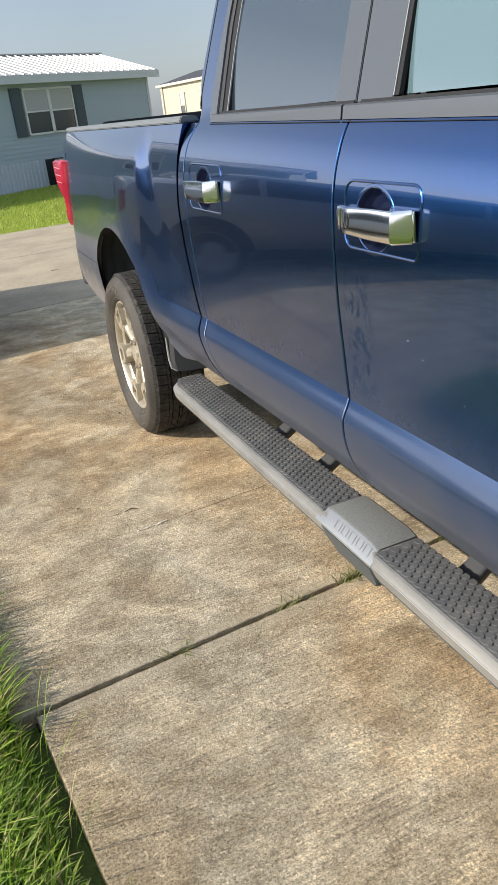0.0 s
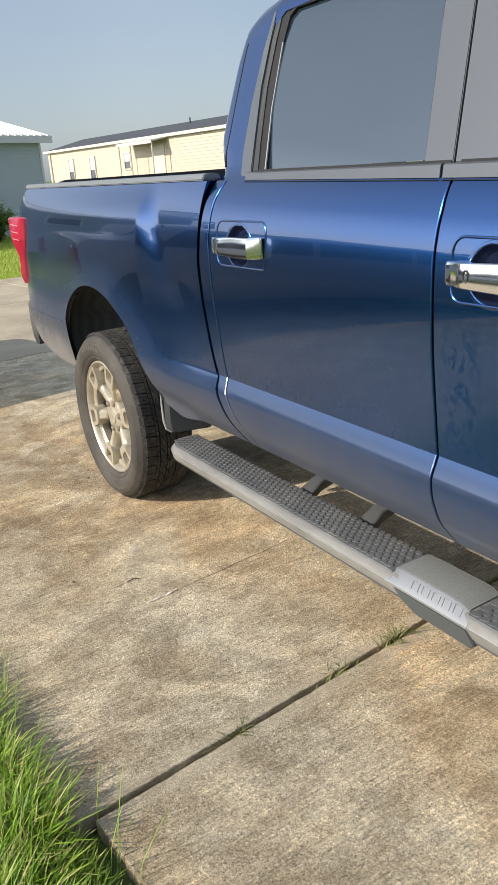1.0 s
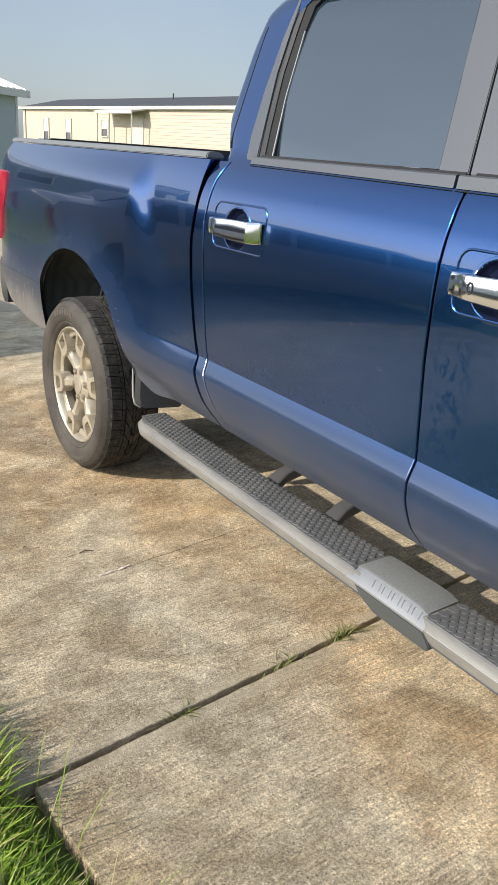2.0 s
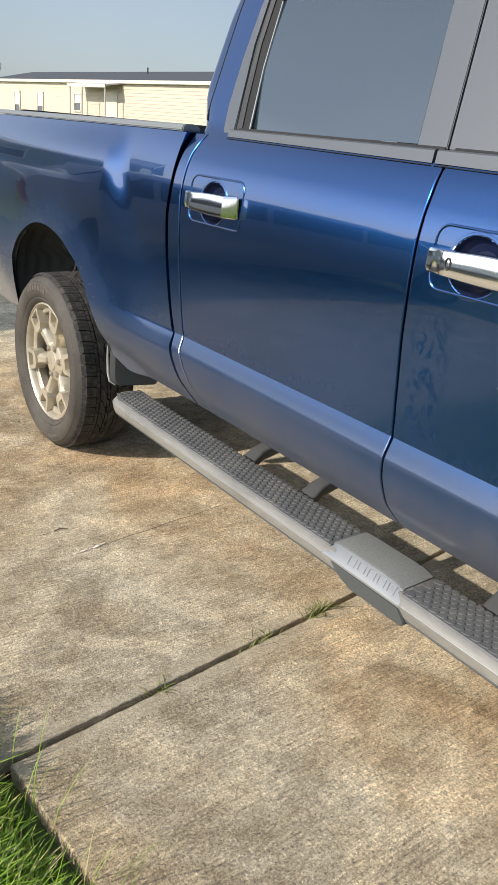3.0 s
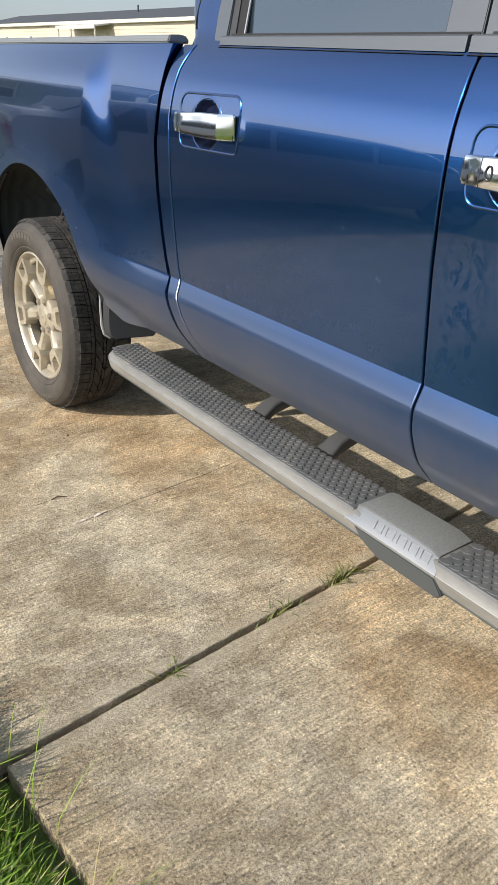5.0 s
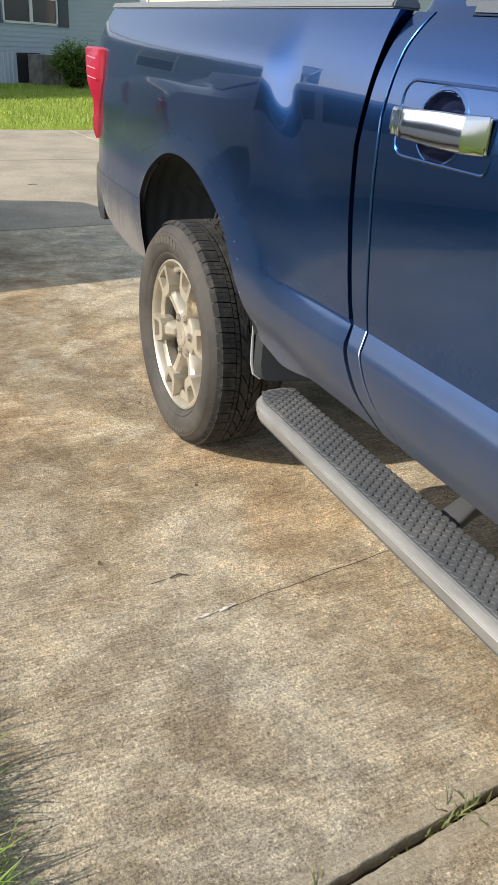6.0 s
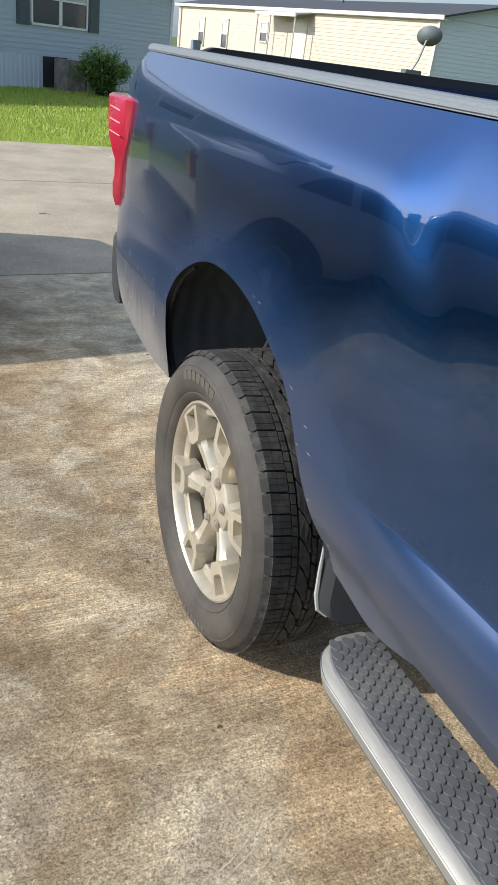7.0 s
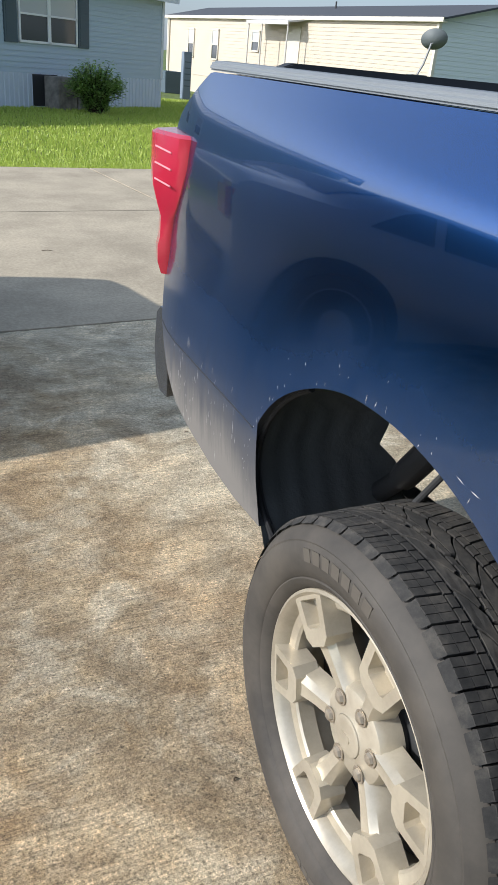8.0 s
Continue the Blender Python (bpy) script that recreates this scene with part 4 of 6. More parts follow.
for r, w, x in ((0.05, 0.026, 0.034), (0.09, 0.021, 0.029), (0.13, 0.022, 0.023), (0.165, 0.027, 0.016), (0.185, 0.031, 0.013)):
    rows.append([(x + 0.05, r, -w - 0.006), (x + 0.014, r, -w), (x, r, -w * 0.55), (x + 0.002, r, 0), (x, r, w * 0.55), (x + 0.014, r, w), (x + 0.05, r, w + 0.006)])
grid(spoke, rows)
got = bmesh.ops.create_circle(spoke, cap_ends=True, radius=0.006, segments=10, matrix=pose(0.0345, 0.236, 0.016, 0, 90, 0))
# the ring that joins the spoke ends
grid(rim, [xring(x, r, N) for r, x in ((0.232, 0.075), (0.233, 0.04), (0.238, 0.035), (0.257, 0.031))], True)
# hub: a dished disc
rows = []
for r, x in ((0.0985, 0.085), (0.096, 0.05), (0.09, 0.037), (0.08, 0.032), (0.055, 0.03), (0.045, 0.026), (0.041, 0.024)):
    rows.append(xring(x, r, 48))
grid(rim, rows, True)
wheel = part("wheel", rim, RIM, truck, "champagne silver six-spoke alloy wheel", True, 32)
first = part("spoke", spoke, RIM, wheel, "", True, 28)
first.matrix_basis = pose(0, 0, 0, 48, 0, 0)
for k in range(1, 6):
    o = new("spoke", first.data)
    o.parent = wheel
    o.matrix_basis = pose(0, 0, 0, 48 + 60 * k, 0, 0)
    tagged(o)

bm = bmesh.new()
rows = [xring(x, r, 32) for r, x in ((0.041, 0.026), (0.04, 0.0215), (0.036, 0.0195), (0.03, 0.0195), (0.018, 0.0185), (0.002, 0.018))]
vs = grid(bm, rows, True)
bm.faces.new(vs[-1])
part("centre_cap", bm, RIM, wheel, "", True)
bm = bmesh.new()
prism(bm, [(0.0165, 0.016 * math.cos(t) , 0.011 * math.sin(t)) for t in np.linspace(0, 2 * math.pi, 21)[:-1]], (0.004, 0, 0), 0.001)
part("cap_badge", bm, RIM, wheel)
lug_me = None
for k in range(6):
    a = radians(48 + 60 * k)
    if lug_me is None:
        bm = bmesh.new()
        rows = [xring(x, r, 6) for r, x in ((0.0125, 0.035), (0.0125, 0.026), (0.0105, 0.021), (0.004, 0.019))]
        vs = grid(bm, rows, True)
        bm.faces.new(vs[-1])
        rows = [xring(x, r, 20) for r, x in ((0.0165, 0.0285), (0.0165, 0.0265), (0.0125, 0.0265))]
        grid(bm, rows, True)
        lug = part("lug_nut", bm, LUG, wheel, "grey steel lug nut")
        lug_me = lug.data
    else:
        lug = new("lug_nut", lug_me)
        lug.parent = wheel
        tagged(lug, "grey steel lug nut")
    lug.location = (0, 0.07 * math.cos(a), 0.07 * math.sin(a))
bm = bmesh.new()
grid(bm, [xring(x, r, 48) for r, x in ((0.243, 0.13), (0.24, 0.112), (0.19, 0.108), (0.178, 0.1), (0.17, 0.098), (0.09, 0.098), (0.085, 0.08), (0.05, 0.08))], True)
part("brake_disc", bm, STEEL, wheel, "dark brake disc behind the spokes", True)

TYRE_R = 0.4165
bm = bmesh.new()
prof = [(0.262, 0.035), (0.274, 0.02), (0.279, 0.008), (0.284, -0.001), (0.292, -0.006), (0.3, -0.010), (0.303, -0.008), (0.306, -0.012), (0.322, -0.0195), (0.337, -0.0225), (0.352, -0.0225), (0.366, -0.019), (0.369, -0.0165), (0.372, -0.017), (0.384, -0.009), (0.394, 0.002), (0.3995, 0.012), (0.3945, 0.022), (0.3955, 0.12), (0.3945, 0.223), (0.398, 0.24), (0.385, 0.256), (0.34, 0.268), (0.3, 0.258), (0.27, 0.225)]
NT = 120
prof = [(0.28 + (r - 0.28) * 1.05 if r > 0.28 else r, x - 0.004 if 0.29 < r < 0.375 and x < 0.1 else x) for r, x in prof]
rows = [[Vector((x, r * math.cos(a), r * math.sin(a))) for r, x in prof] for a in np.linspace(0, 2 * math.pi, NT + 1)]
grid(bm, rows)
bmesh.ops.remove_doubles(bm, verts=bm.verts, dist=1e-5)
tyre = part("tyre", bm, RUBBER, wheel, "black all-terrain tyre with dusty sidewall", True, 40)


def tread_block(bm, ring, r0, r1, foot=1.0):
    """A block on the running surface: ring of (angle, x)."""
    ca, cx = sum(p[0] for p in ring) / len(ring), sum(p[1] for p in ring) / len(ring)
    top = [bm.verts.new((cx + (x - cx) * 0.96, r1 * math.cos(ca + (a - ca) * 0.965), r1 * math.sin(ca + (a - ca) * 0.965))) for a, x in ring]
    low = [bm.verts.new((cx + (x - cx) * 1.08, r0 * math.cos(ca + (a - ca) * 1.08), r0 * math.sin(ca + (a - ca) * 1.08))) for a, x in ring]
    bm.faces.new(top)
    n = len(ring)
    for i in range(n):
        bm.faces.new((top[i], low[i], low[(i + 1) % n], top[(i + 1) % n]))


bm = bmesh.new()
rnd = random.Random(3)
nb_s = 52
for i in range(nb_s):
    a, w = 2 * math.pi * i / nb_s, 2 * math.pi / nb_s
    for side in (0, 1):
        X = (lambda x: x) if not side else (lambda x: 0.245 - x)
        b0 = a + (0.3 * w if side else 0)
        # shoulder block in two steps with fine sipes, wrapped over the edge
        for x0, x1, k0, k1 in ((0.014, 0.036, 0.02, 0.945), (0.0362, 0.062, 0.08, 0.985)):
            for s0, s1 in ((0.0, 0.315), (0.33, 0.655), (0.67, 1.0)):
                f0, f1 = k0 + (k1 - k0) * s0, k0 + (k1 - k0) * s1
                tread_block(bm, [(b0 + f0 * w, X(x0)), (b0 + f1 * w, X(x0)), (b0 + (f1 + 0.05) * w, X(x1)), (b0 + (f0 + 0.05) * w, X(x1))], 0.398, TYRE_R - 0.001, 1.0)
        for f0, f1, h0, e0, h1, e1 in ((0.02, 0.945, 0.4135, 0.0142, 0.4055, 0.0015), (0.04, 0.9, 0.4055, 0.0015, 0.4035, -0.0015)):
            q = [bm.verts.new((X(x), r * math.cos(b0 + f * w), r * math.sin(b0 + f * w))) for f, r, x in ((f0, h0, e0), (f1, h0, e0), (f1, h1, e1), (f0 + 0.04, h1, e1))]
            bm.faces.new(q)
        # narrow rib of small blocks inside the shoulder
        for s0, s1 in ((0.04, 0.5), (0.54, 0.99)):
            tread_block(bm, [(b0 + (s0 + 0.12) * w, X(0.0645)), (b0 + (s1 + 0.12) * w, X(0.0645)), (b0 + (s1 + 0.16) * w, X(0.078)), (b0 + (s0 + 0.16) * w, X(0.078))], 0.398, TYRE_R - 0.0005)
nb_c = 38
for i in range(nb_c):
    a, w = 2 * math.pi * i / nb_c, 2 * math.pi / nb_c
    # slanting blocks with a hooked end on both sides of the middle
    for X, b0 in ((lambda x: x, a), (lambda x: 0.245 - x, a + 0.45 * w)):
        tread_block(bm, [(b0 + 0.02 * w, X(0.0835)), (b0 + 0.93 * w, X(0.0835)), (b0 + 1.18 * w, X(0.096)), (b0 + 1.58 * w, X(0.108)), (b0 + 1.55 * w, X(0.114)), (b0 + 0.8 * w, X(0.1125)), (b0 + 0.66 * w, X(0.108)), (b0 + 0.3 * w, X(0.097))], 0.398, TYRE_R)
    # stepped middle blocks, cut by sipes
    for s0, s1 in ((0.03, 0.31), (0.335, 0.62), (0.645, 0.95)):
        e = 0.005 if s0 > 0.3 else 0.0
        tread_block(bm, [(a + s0 * w, 0.1165 + e * 0.6), (a + s1 * w, 0.1165 + e * 0.6), (a + (s1 + 0.08) * w, 0.1265 + e * 0.4), (a + (s0 + 0.08) * w, 0.1265 + e * 0.4)], 0.398, TYRE_R)
part("tread", bm, TREAD, wheel, "worn block tread")
for a0, da, r0, r1 in ((62, 5.4, 0.339, 0.364), (-118, 4.6, 0.344, 0.361)):
    for k in range(7):
        bm = bmesh.new()
        c = a0 + k * da
        ring = []
        for r, x, f in ((r0, -0.0275, 0.14), (r0, -0.0275, 0.86), (r1, -0.0272, 0.86), (r1, -0.0272, 0.14)):
            ring.append((x, r * math.cos(radians(c + f * da)), r * math.sin(radians(c + f * da))))
        prism(bm, ring, (0.003, 0, 0))
        part("sidewall_bar", bm, SIDEBAR, wheel)
# flatten where it stands
for ob in wheel.children:
    if ob.name.split(".")[0] in ("tyre", "tread"):
        for v in ob.data.vertices:
            if v.co.z < -0.394:
                v.co.z = -0.394
HUB_X = -0.012
wheel.matrix_basis = pose(HUB_X - MID, 0, 0.395)
for y, side in ((-3.85, 0), (0, 1), (-3.85, 1)):
    m = pose(HUB_X - MID, y, 0.395) if not side else pose(MID - HUB_X, y, 0.395, 0, 0, 180)
    w = wheel.copy()
    scene.collection.objects.link(w)
    w.parent = truck
    w.matrix_basis = m
    for c in wheel.children:
        o = c.copy()
        scene.collection.objects.link(o)
        o.parent = w

# wheel housings
def liner(y0):
    bm = bmesh.new()
    line = [(0.4, 0.47)] + [(y + (0.012 if y > 0 else -0.0), z + 0.012) for y, z in arch][::-1]
    line = sample(line, 40)
    rows = []
    for i, (y, z) in enumerate(line):
        t = i / 39
        deep = float(np.interp(t, [0, 0.2, 0.26, 0.33, 0.42, 0.5, 1], [0.4, 0.36, 0.24, 0.17, 0.1, 0.07, 0.07]))
        deep += 0.02 * math.sin(23 * t) + (0.022 * math.sin(71 * t) if t < 0.5 else 0)
        swell = 0.03
        # ribs run round the wheel
        rows.append([(0.03 + deep * k, y0 + y + (swell * math.sin(math.pi * k) + 0.003 * math.sin(95 * deep * k)) * (1 if y > 0 else 0.3) * (0.0 if z > 0.95 else 1), z + 0.05 * k * (1 - k) + (0.0025 * math.sin(95 * deep * k) if z > 0.9 else 0)) for k in np.linspace(0, 1, 29)])
    grid(bm, rows)
    body("wheel_liner", bm, LINER, label="dusty black wheel arch liner", both=True)


liner(0.0)
liner(-3.85)
bm = bmesh.new()
lip = [(y, z) for y, z in arch if y > 0.3]
tube(bm, [(bed_x(y, z) + 0.022, y - 0.004, z + 0.001) for y, z in lip] + [(0.05, 0.425, 0.535), (0.075, 0.41, 0.5)], [0.007] * len(lip) + [0.01, 0.012], 8)
body("liner_lip", bm, SEAL, bed_side)
# mud flaps: black flap, and a pale front edge coloured as if sunlit
bm = bmesh.new()
prism(bm, [(0.045, -0.545, 0.6), (0.038, -0.555, 0.5), (0.042, -0.565, 0.465), (0.06, -0.575, 0.452), (0.2, -0.62, 0.455), (0.24, -0.62, 0.5), (0.24, -0.62, 0.62)], (0.012, -0.028, 0), 0.003)
flap, _ = body("mud_flap", bm, BLACK, label="black moulded mud flap", both=True)
bm = bmesh.new()
tube(bm, [(0.038, -0.543, 0.625), (0.036, -0.548, 0.56), (0.036, -0.553, 0.5), (0.04, -0.562, 0.466), (0.06, -0.572, 0.45)], [0.003, 0.0045, 0.0055, 0.005, 0.003], 6)
body("flap_edge", bm, FLAP_EDGE, flap, "pale edge coloured as lit by the sun")

# running boards
STEP_SEC = [(0.022, 0.4305), (0.014, 0.429), (-0.0075, 0.4135), (-0.0095, 0.411), (-0.0098, 0.4075), (-0.004, 0.384), (0.001, 0.379), (0.022, 0.372), (0.13, 0.37), (0.152, 0.38), (0.156, 0.415), (0.152, 0.427), (0.145, 0.43)]


def outer_at(y):
    t = min(max((-0.615 - y) / 0.115, 0), 1)
    return 0.078 * (1 - math.sqrt(1 - (1 - t) ** 2)) if t < 1 else 0.0


def inner_at(y):
    t = min(max((-0.615 - y) / 0.045, 0), 1)
    return 0.035 * (1 - math.sqrt(1 - (1 - t) ** 2)) if t < 1 else 0.0


def step_point(x, y, z):
    lo, hi = -0.01, 0.156
    k = (x - lo) / (hi - lo)
    return (lo + outer_at(y) + k * (hi - inner_at(y) - lo - outer_at(y)), y, z)


bm = bmesh.new()
ys = list(-0.616 - 0.115 * (1 - np.cos(np.linspace(0, math.pi / 2, 12)))) + list(np.linspace(-0.78, -4.0, 12)) + [-4.03, -4.05]
vs = grid(bm, [[step_point(x, y, z) for x, z in STEP_SEC] for y in ys], True)
bm.faces.new(vs[0])
bm.faces.new(vs[-1][::-1])
board, board_l = body("running_board", bm, STEP, label="satin silver running board with rubber tread pads", both=True, angle=28)


def pad(y0, y1):
    """A rubber pad with rows of raised scales; y0 rear end, y1 front end."""
    bm = bmesh.new()
    ys = np.r_[np.linspace(y0, y0 - 0.1, 10), y1]
    top = [[step_point(x, y, z) for x, z in ((0.01, 0.4255), (0.013, 0.4325), (0.08, 0.4328), (0.14, 0.4325), (0.142, 0.428))] for y in ys]
    vs = grid(bm, top)
    bm.faces.new(vs[0])
    bm.faces.new(vs[-1][::-1])
    pitch, cols = 0.0262, 7
    wide = 0.0182
    k = 0
    while True:
        done = True
        for c in range(cols):
            yc = y0 - 0.014 - pitch * (k + (0.5 if c % 2 else 0.0))
            if yc - 0.02 < y1:
                continue
            done = False
            xc = 0.021 + wide * (c + 0.5) - 0.001
            a = step_point(xc, yc, 0.4326)
            if abs(step_point(0.018, yc, 0)[0] - 0.018) > 0.03 and c < 2:
                continue
            s = 0.0112
            ring = [(0, 0.025), (-0.62, 0.02), (-1.0, 0.01), (-0.98, -0.001), (-0.58, -0.0105), (0, -0.0145), (0.58, -0.0105), (0.98, -0.001), (1.0, 0.01), (0.62, 0.02)]
            low = [bm.verts.new((a[0] + p * s * 1.0, yc + q, 0.4312)) for p, q in ring]
            mid = [bm.verts.new((a[0] + p * s * 0.94, yc + q * 0.97, 0.4317 + 0.0046 * (0.025 - q) / 0.0395)) for p, q in ring]
            for i in range(10):
                j = (i + 1) % 10
                bm.faces.new((low[i], low[j], mid[j], mid[i]))
            bm.faces.new(mid)
        k += 1
        if done:
            break
    bmesh.ops.translate(bm, vec=(-MID, 0, 0), verts=bm.verts)
    return bm


for span in ((-0.632, -2.012), (-2.285, -3.99)):
    bm = pad(*span)
    p = part("tread_pad", bm, PAD, board, "dark grey rubber pad with scale pattern")
    me = p.data.copy()
    me.transform(Matrix.Diagonal((-1, 1, 1, 1)))
    me.flip_normals()
    o = new("tread_pad", me)
    o.parent = board_l
    tagged(o, "dark grey rubber pad with scale pattern")
# raised plate between the pads
bm = bmesh.new()
rows = []
secs = [(-2.006, 0.433, 0.0), (-2.014, 0.4385, 0.4), (-2.03, 0.4425, 1.0), (-2.1, 0.4435, 1.0), (-2.2, 0.4435, 1.0), (-2.24, 0.4425, 1.0), (-2.272, 0.4335, 1.0)]
for y, zt, k in secs:
    d = -0.028 * k
    rows.append([(0.154, y, 0.425), (0.151, y, zt - 0.003), (0.146, y, zt), (0.034, y + d * 0.1, zt), (0.027, y + d * 0.2, zt - 0.003), (-0.0075, y + d, 0.4155), (-0.0108, y + d, 0.4125), (-0.0112, y + d, 0.407), (0.0, y + d, 0.4)])
vs = grid(bm, rows)
for f in bm.faces:
    c = f.calc_center_median()
    f.material_index = 0 if c.x < 0.028 and c.z > 0.4 else 1
body("step_plate", bm, [PLATE, PLATE_TOP], board, "grey cast plate with bright bevel and embossed bars", angle=25)
bm = bmesh.new()
for k in range(5):
    y = -2.07 - 0.037 * k
    ring = [(0.0185, y - 0.02, 0.436), (0.0185, y - 0.044, 0.436), (-0.0005, y - 0.051, 0.4218), (-0.0005, y - 0.027, 0.4218)]
    tube(bm, ring + [ring[0]], 0.0007, 4, False)
body("emboss_line", bm, PLATE, board, "faint embossed outlines of plain bars", smooth=False)
bm = bmesh.new()
prism(bm, [(-0.0135, -2.04, 0.4085), (-0.0135, -2.3, 0.4065), (-0.0085, -2.325, 0.37), (-0.003, -2.31, 0.352), (-0.003, -2.12, 0.352), (-0.0085, -2.065, 0.378)], (0.02, 0, 0), 0.003)
body("step_skirt", bm, GREYPL, board, "grey plastic skirt under the plate", smooth=False)
# bead added along the ridge; its brighter metal stands for the highlight there
bm = bmesh.new()
tube(bm, [step_point(-0.0092, y, 0.4125) for y in list(np.linspace(-0.62, -0.78, 12)) + [-2.0]], 0.0014, 6)
body("ridge_line", bm, PLATE, board, "thin bead along the ridge, brighter to stand for its glint")
bm = bmesh.new()
tube(bm, [(-0.0092, -2.31, 0.4125), (-0.0092, -4.0, 0.4125)], 0.0014, 6)
body("ridge_line", bm, PLATE, board, "thin bead along the ridge, brighter to stand for its glint")
bm = bmesh.new()
tube(bm, [step_point(0.003, y, 0.3765) for y in list(np.linspace(-0.622, -0.78, 12)) + [-4.0]], 0.0042, 6)
body("lower_edge", bm, GREYPL, board, "dark lower edge")
# brackets that carry the board: cast arms with a flat foot, which rise to the sill
for y in (-1.375, -1.7, -2.44, -3.4):
    bm = bmesh.new()
    rows = []
    for x, z, w, t in ((0.09, 0.372, 0.045, 0.016), (0.155, 0.388, 0.045, 0.018), (0.19, 0.41, 0.036, 0.02), (0.24, 0.436, 0.031, 0.022), (0.31, 0.45, 0.03, 0.024), (0.4, 0.462, 0.034, 0.024), (0.5, 0.5, 0.036, 0.024)):
        rows.append([(x, y + 0.12 * (x - 0.15) + w * math.copysign(abs(math.cos(a)) ** 0.5, math.cos(a)), z - t + t * math.copysign(abs(math.sin(a)) ** 0.5, math.sin(a))) for a in np.linspace(0, 2 * math.pi, 21)[:-1]])
    vs = grid(bm, rows, True)
    bm.faces.new(vs[0])
    bm.faces.new(vs[-1][::-1])
    arm = body("step_bracket", bm, BRACKET, board, "dark metal bracket", angle=50)
    bm = bmesh.new()
    for dy in (-0.018, 0.014):
        tube(bm, [(0.165, y + dy, 0.39), (0.163, y + dy, 0.402)], 0.006, 6)
    bmesh.ops.translate(bm, vec=(-MID, 0, 0), verts=bm.verts)
    part("bolt", bm, LUG, arm)

# tail lights
bm = bmesh.new()
rows = []
LENS = ((1.318, 1.058, 0.022, 1.072, -0.002, 1.18), (1.31, 1.042, 0.01, 1.062, -0.014, 1.19), (1.24, 1.05, 0.009, 1.072, -0.014, 1.195), (1.18, 1.078, 0.014, 1.104, -0.008, 1.2), (1.13, 1.122, 0.02, 1.142, 0.006, 1.2), (1.1, 1.155, 0.026, 1.166, 0.016, 1.2), (1.04, 1.185, 0.03, 1.193, 0.02, 1.212), (1.015, 1.19, 0.03, 1.197, 0.015, 1.215), (0.97, 1.203, 0.033, 1.208, 0.018, 1.22), (0.935, 1.212, 0.038, 1.216, 0.03, 1.222))
for z, yf, xr, yr, xl, yl in LENS:
    rows.append([(bed_x(yf, z) + 0.006, yf - 0.004, z), (bed_x(yf, z) - 0.003, yf, z), (xr, yr, z), (xl, yl, z), (xl + 0.012, yl + 0.05, z), (0.1, 1.285, z)])
vs = grid(bm, rows)
bm.faces.new(vs[0])
bm.faces.new(vs[-1][::-1])
lamp, lamp_l = body("tail_light", bm, RED, label="red tail light lens with three pale stripes", both=True, angle=25)
bm = bmesh.new()
for k in range(3):
    z = 1.277 - 0.04 * k
    tube(bm, [(0.0085 - 0.022 * t, 1.063 + 0.132 * t, z - 0.008 + 0.012 * t) for t in (0.25, 0.6, 0.88)], 0.0024, 6)
body("lens_stripe", bm, STRIPE, lamp, "pale pink lens stripes")

# panel line above the rear corner, scuffs along the arch
bm = bmesh.new()
tube(bm, [(bed_x(y, 0.797) - 0.0005, y, 0.797) for y in np.linspace(0.5, 1.22, 24)], 0.0018, 5)
body("panel_line", bm, BLACK, bed_side)

# paint chips along the arch lip and the door edge
rnd = random.Random(8)
for i in range(44):
    k = rnd.randrange(len(arch) - 1)
    y, z = arch[k]
    if z < 0.62:
        continue
    r = abs(rnd.gauss(0, 0.03)) + 0.004
    d = Vector((y - ARCH_Y, z - 0.5)).normalized()
    y, z = y + d.x * r, z + d.y * r
    if y < -0.1 and i % 2:
        continue
    bm = bmesh.new()
    L, w, a = rnd.uniform(0.003, 0.01), rnd.uniform(0.0004, 0.0008), rnd.uniform(1.2, 2.0)
    if y < -0.1:
        L, w, a = rnd.choice((0.005, 0.008, 0.012, 0.02)), rnd.uniform(0.0004, 0.0009), rnd.gauss(0.15, 0.12)
    c, q = math.cos(a), math.sin(a)
    bm.faces.new([bm.verts.new((bed_x(y + p * c, z + p * q) - 0.0009, y + p * c - o * q, z + p * q + o * c)) for p, o in ((-L / 2, 0), (0, -w), (L / 2, 0), (0, w))])
    body("paint_chip", bm, STONE_CHIP, bed_side)

for y, z, door in ((-1.86, 1.09, rear_door), (-1.98, 1.0, rear_door), (-1.99, 0.995, rear_door), (-1.63, 1.12, rear_door), (-2.42, 1.02, front_door), (-2.47, 0.99, front_door), (-2.6, 0.93, front_door)):
    bm = bmesh.new()
    w = rnd.uniform(0.0007, 0.0013)
    bm.faces.new([bm.verts.new((cab_x(z + q) - 0.0008, y + p, z + q)) for p, q in ((-2 * w, 0.3 * w), (-0.2 * w, -w), (2 * w, -0.6 * w), (0.4 * w, w))])
    body("paint_chip", bm, STONE_CHIP, door)

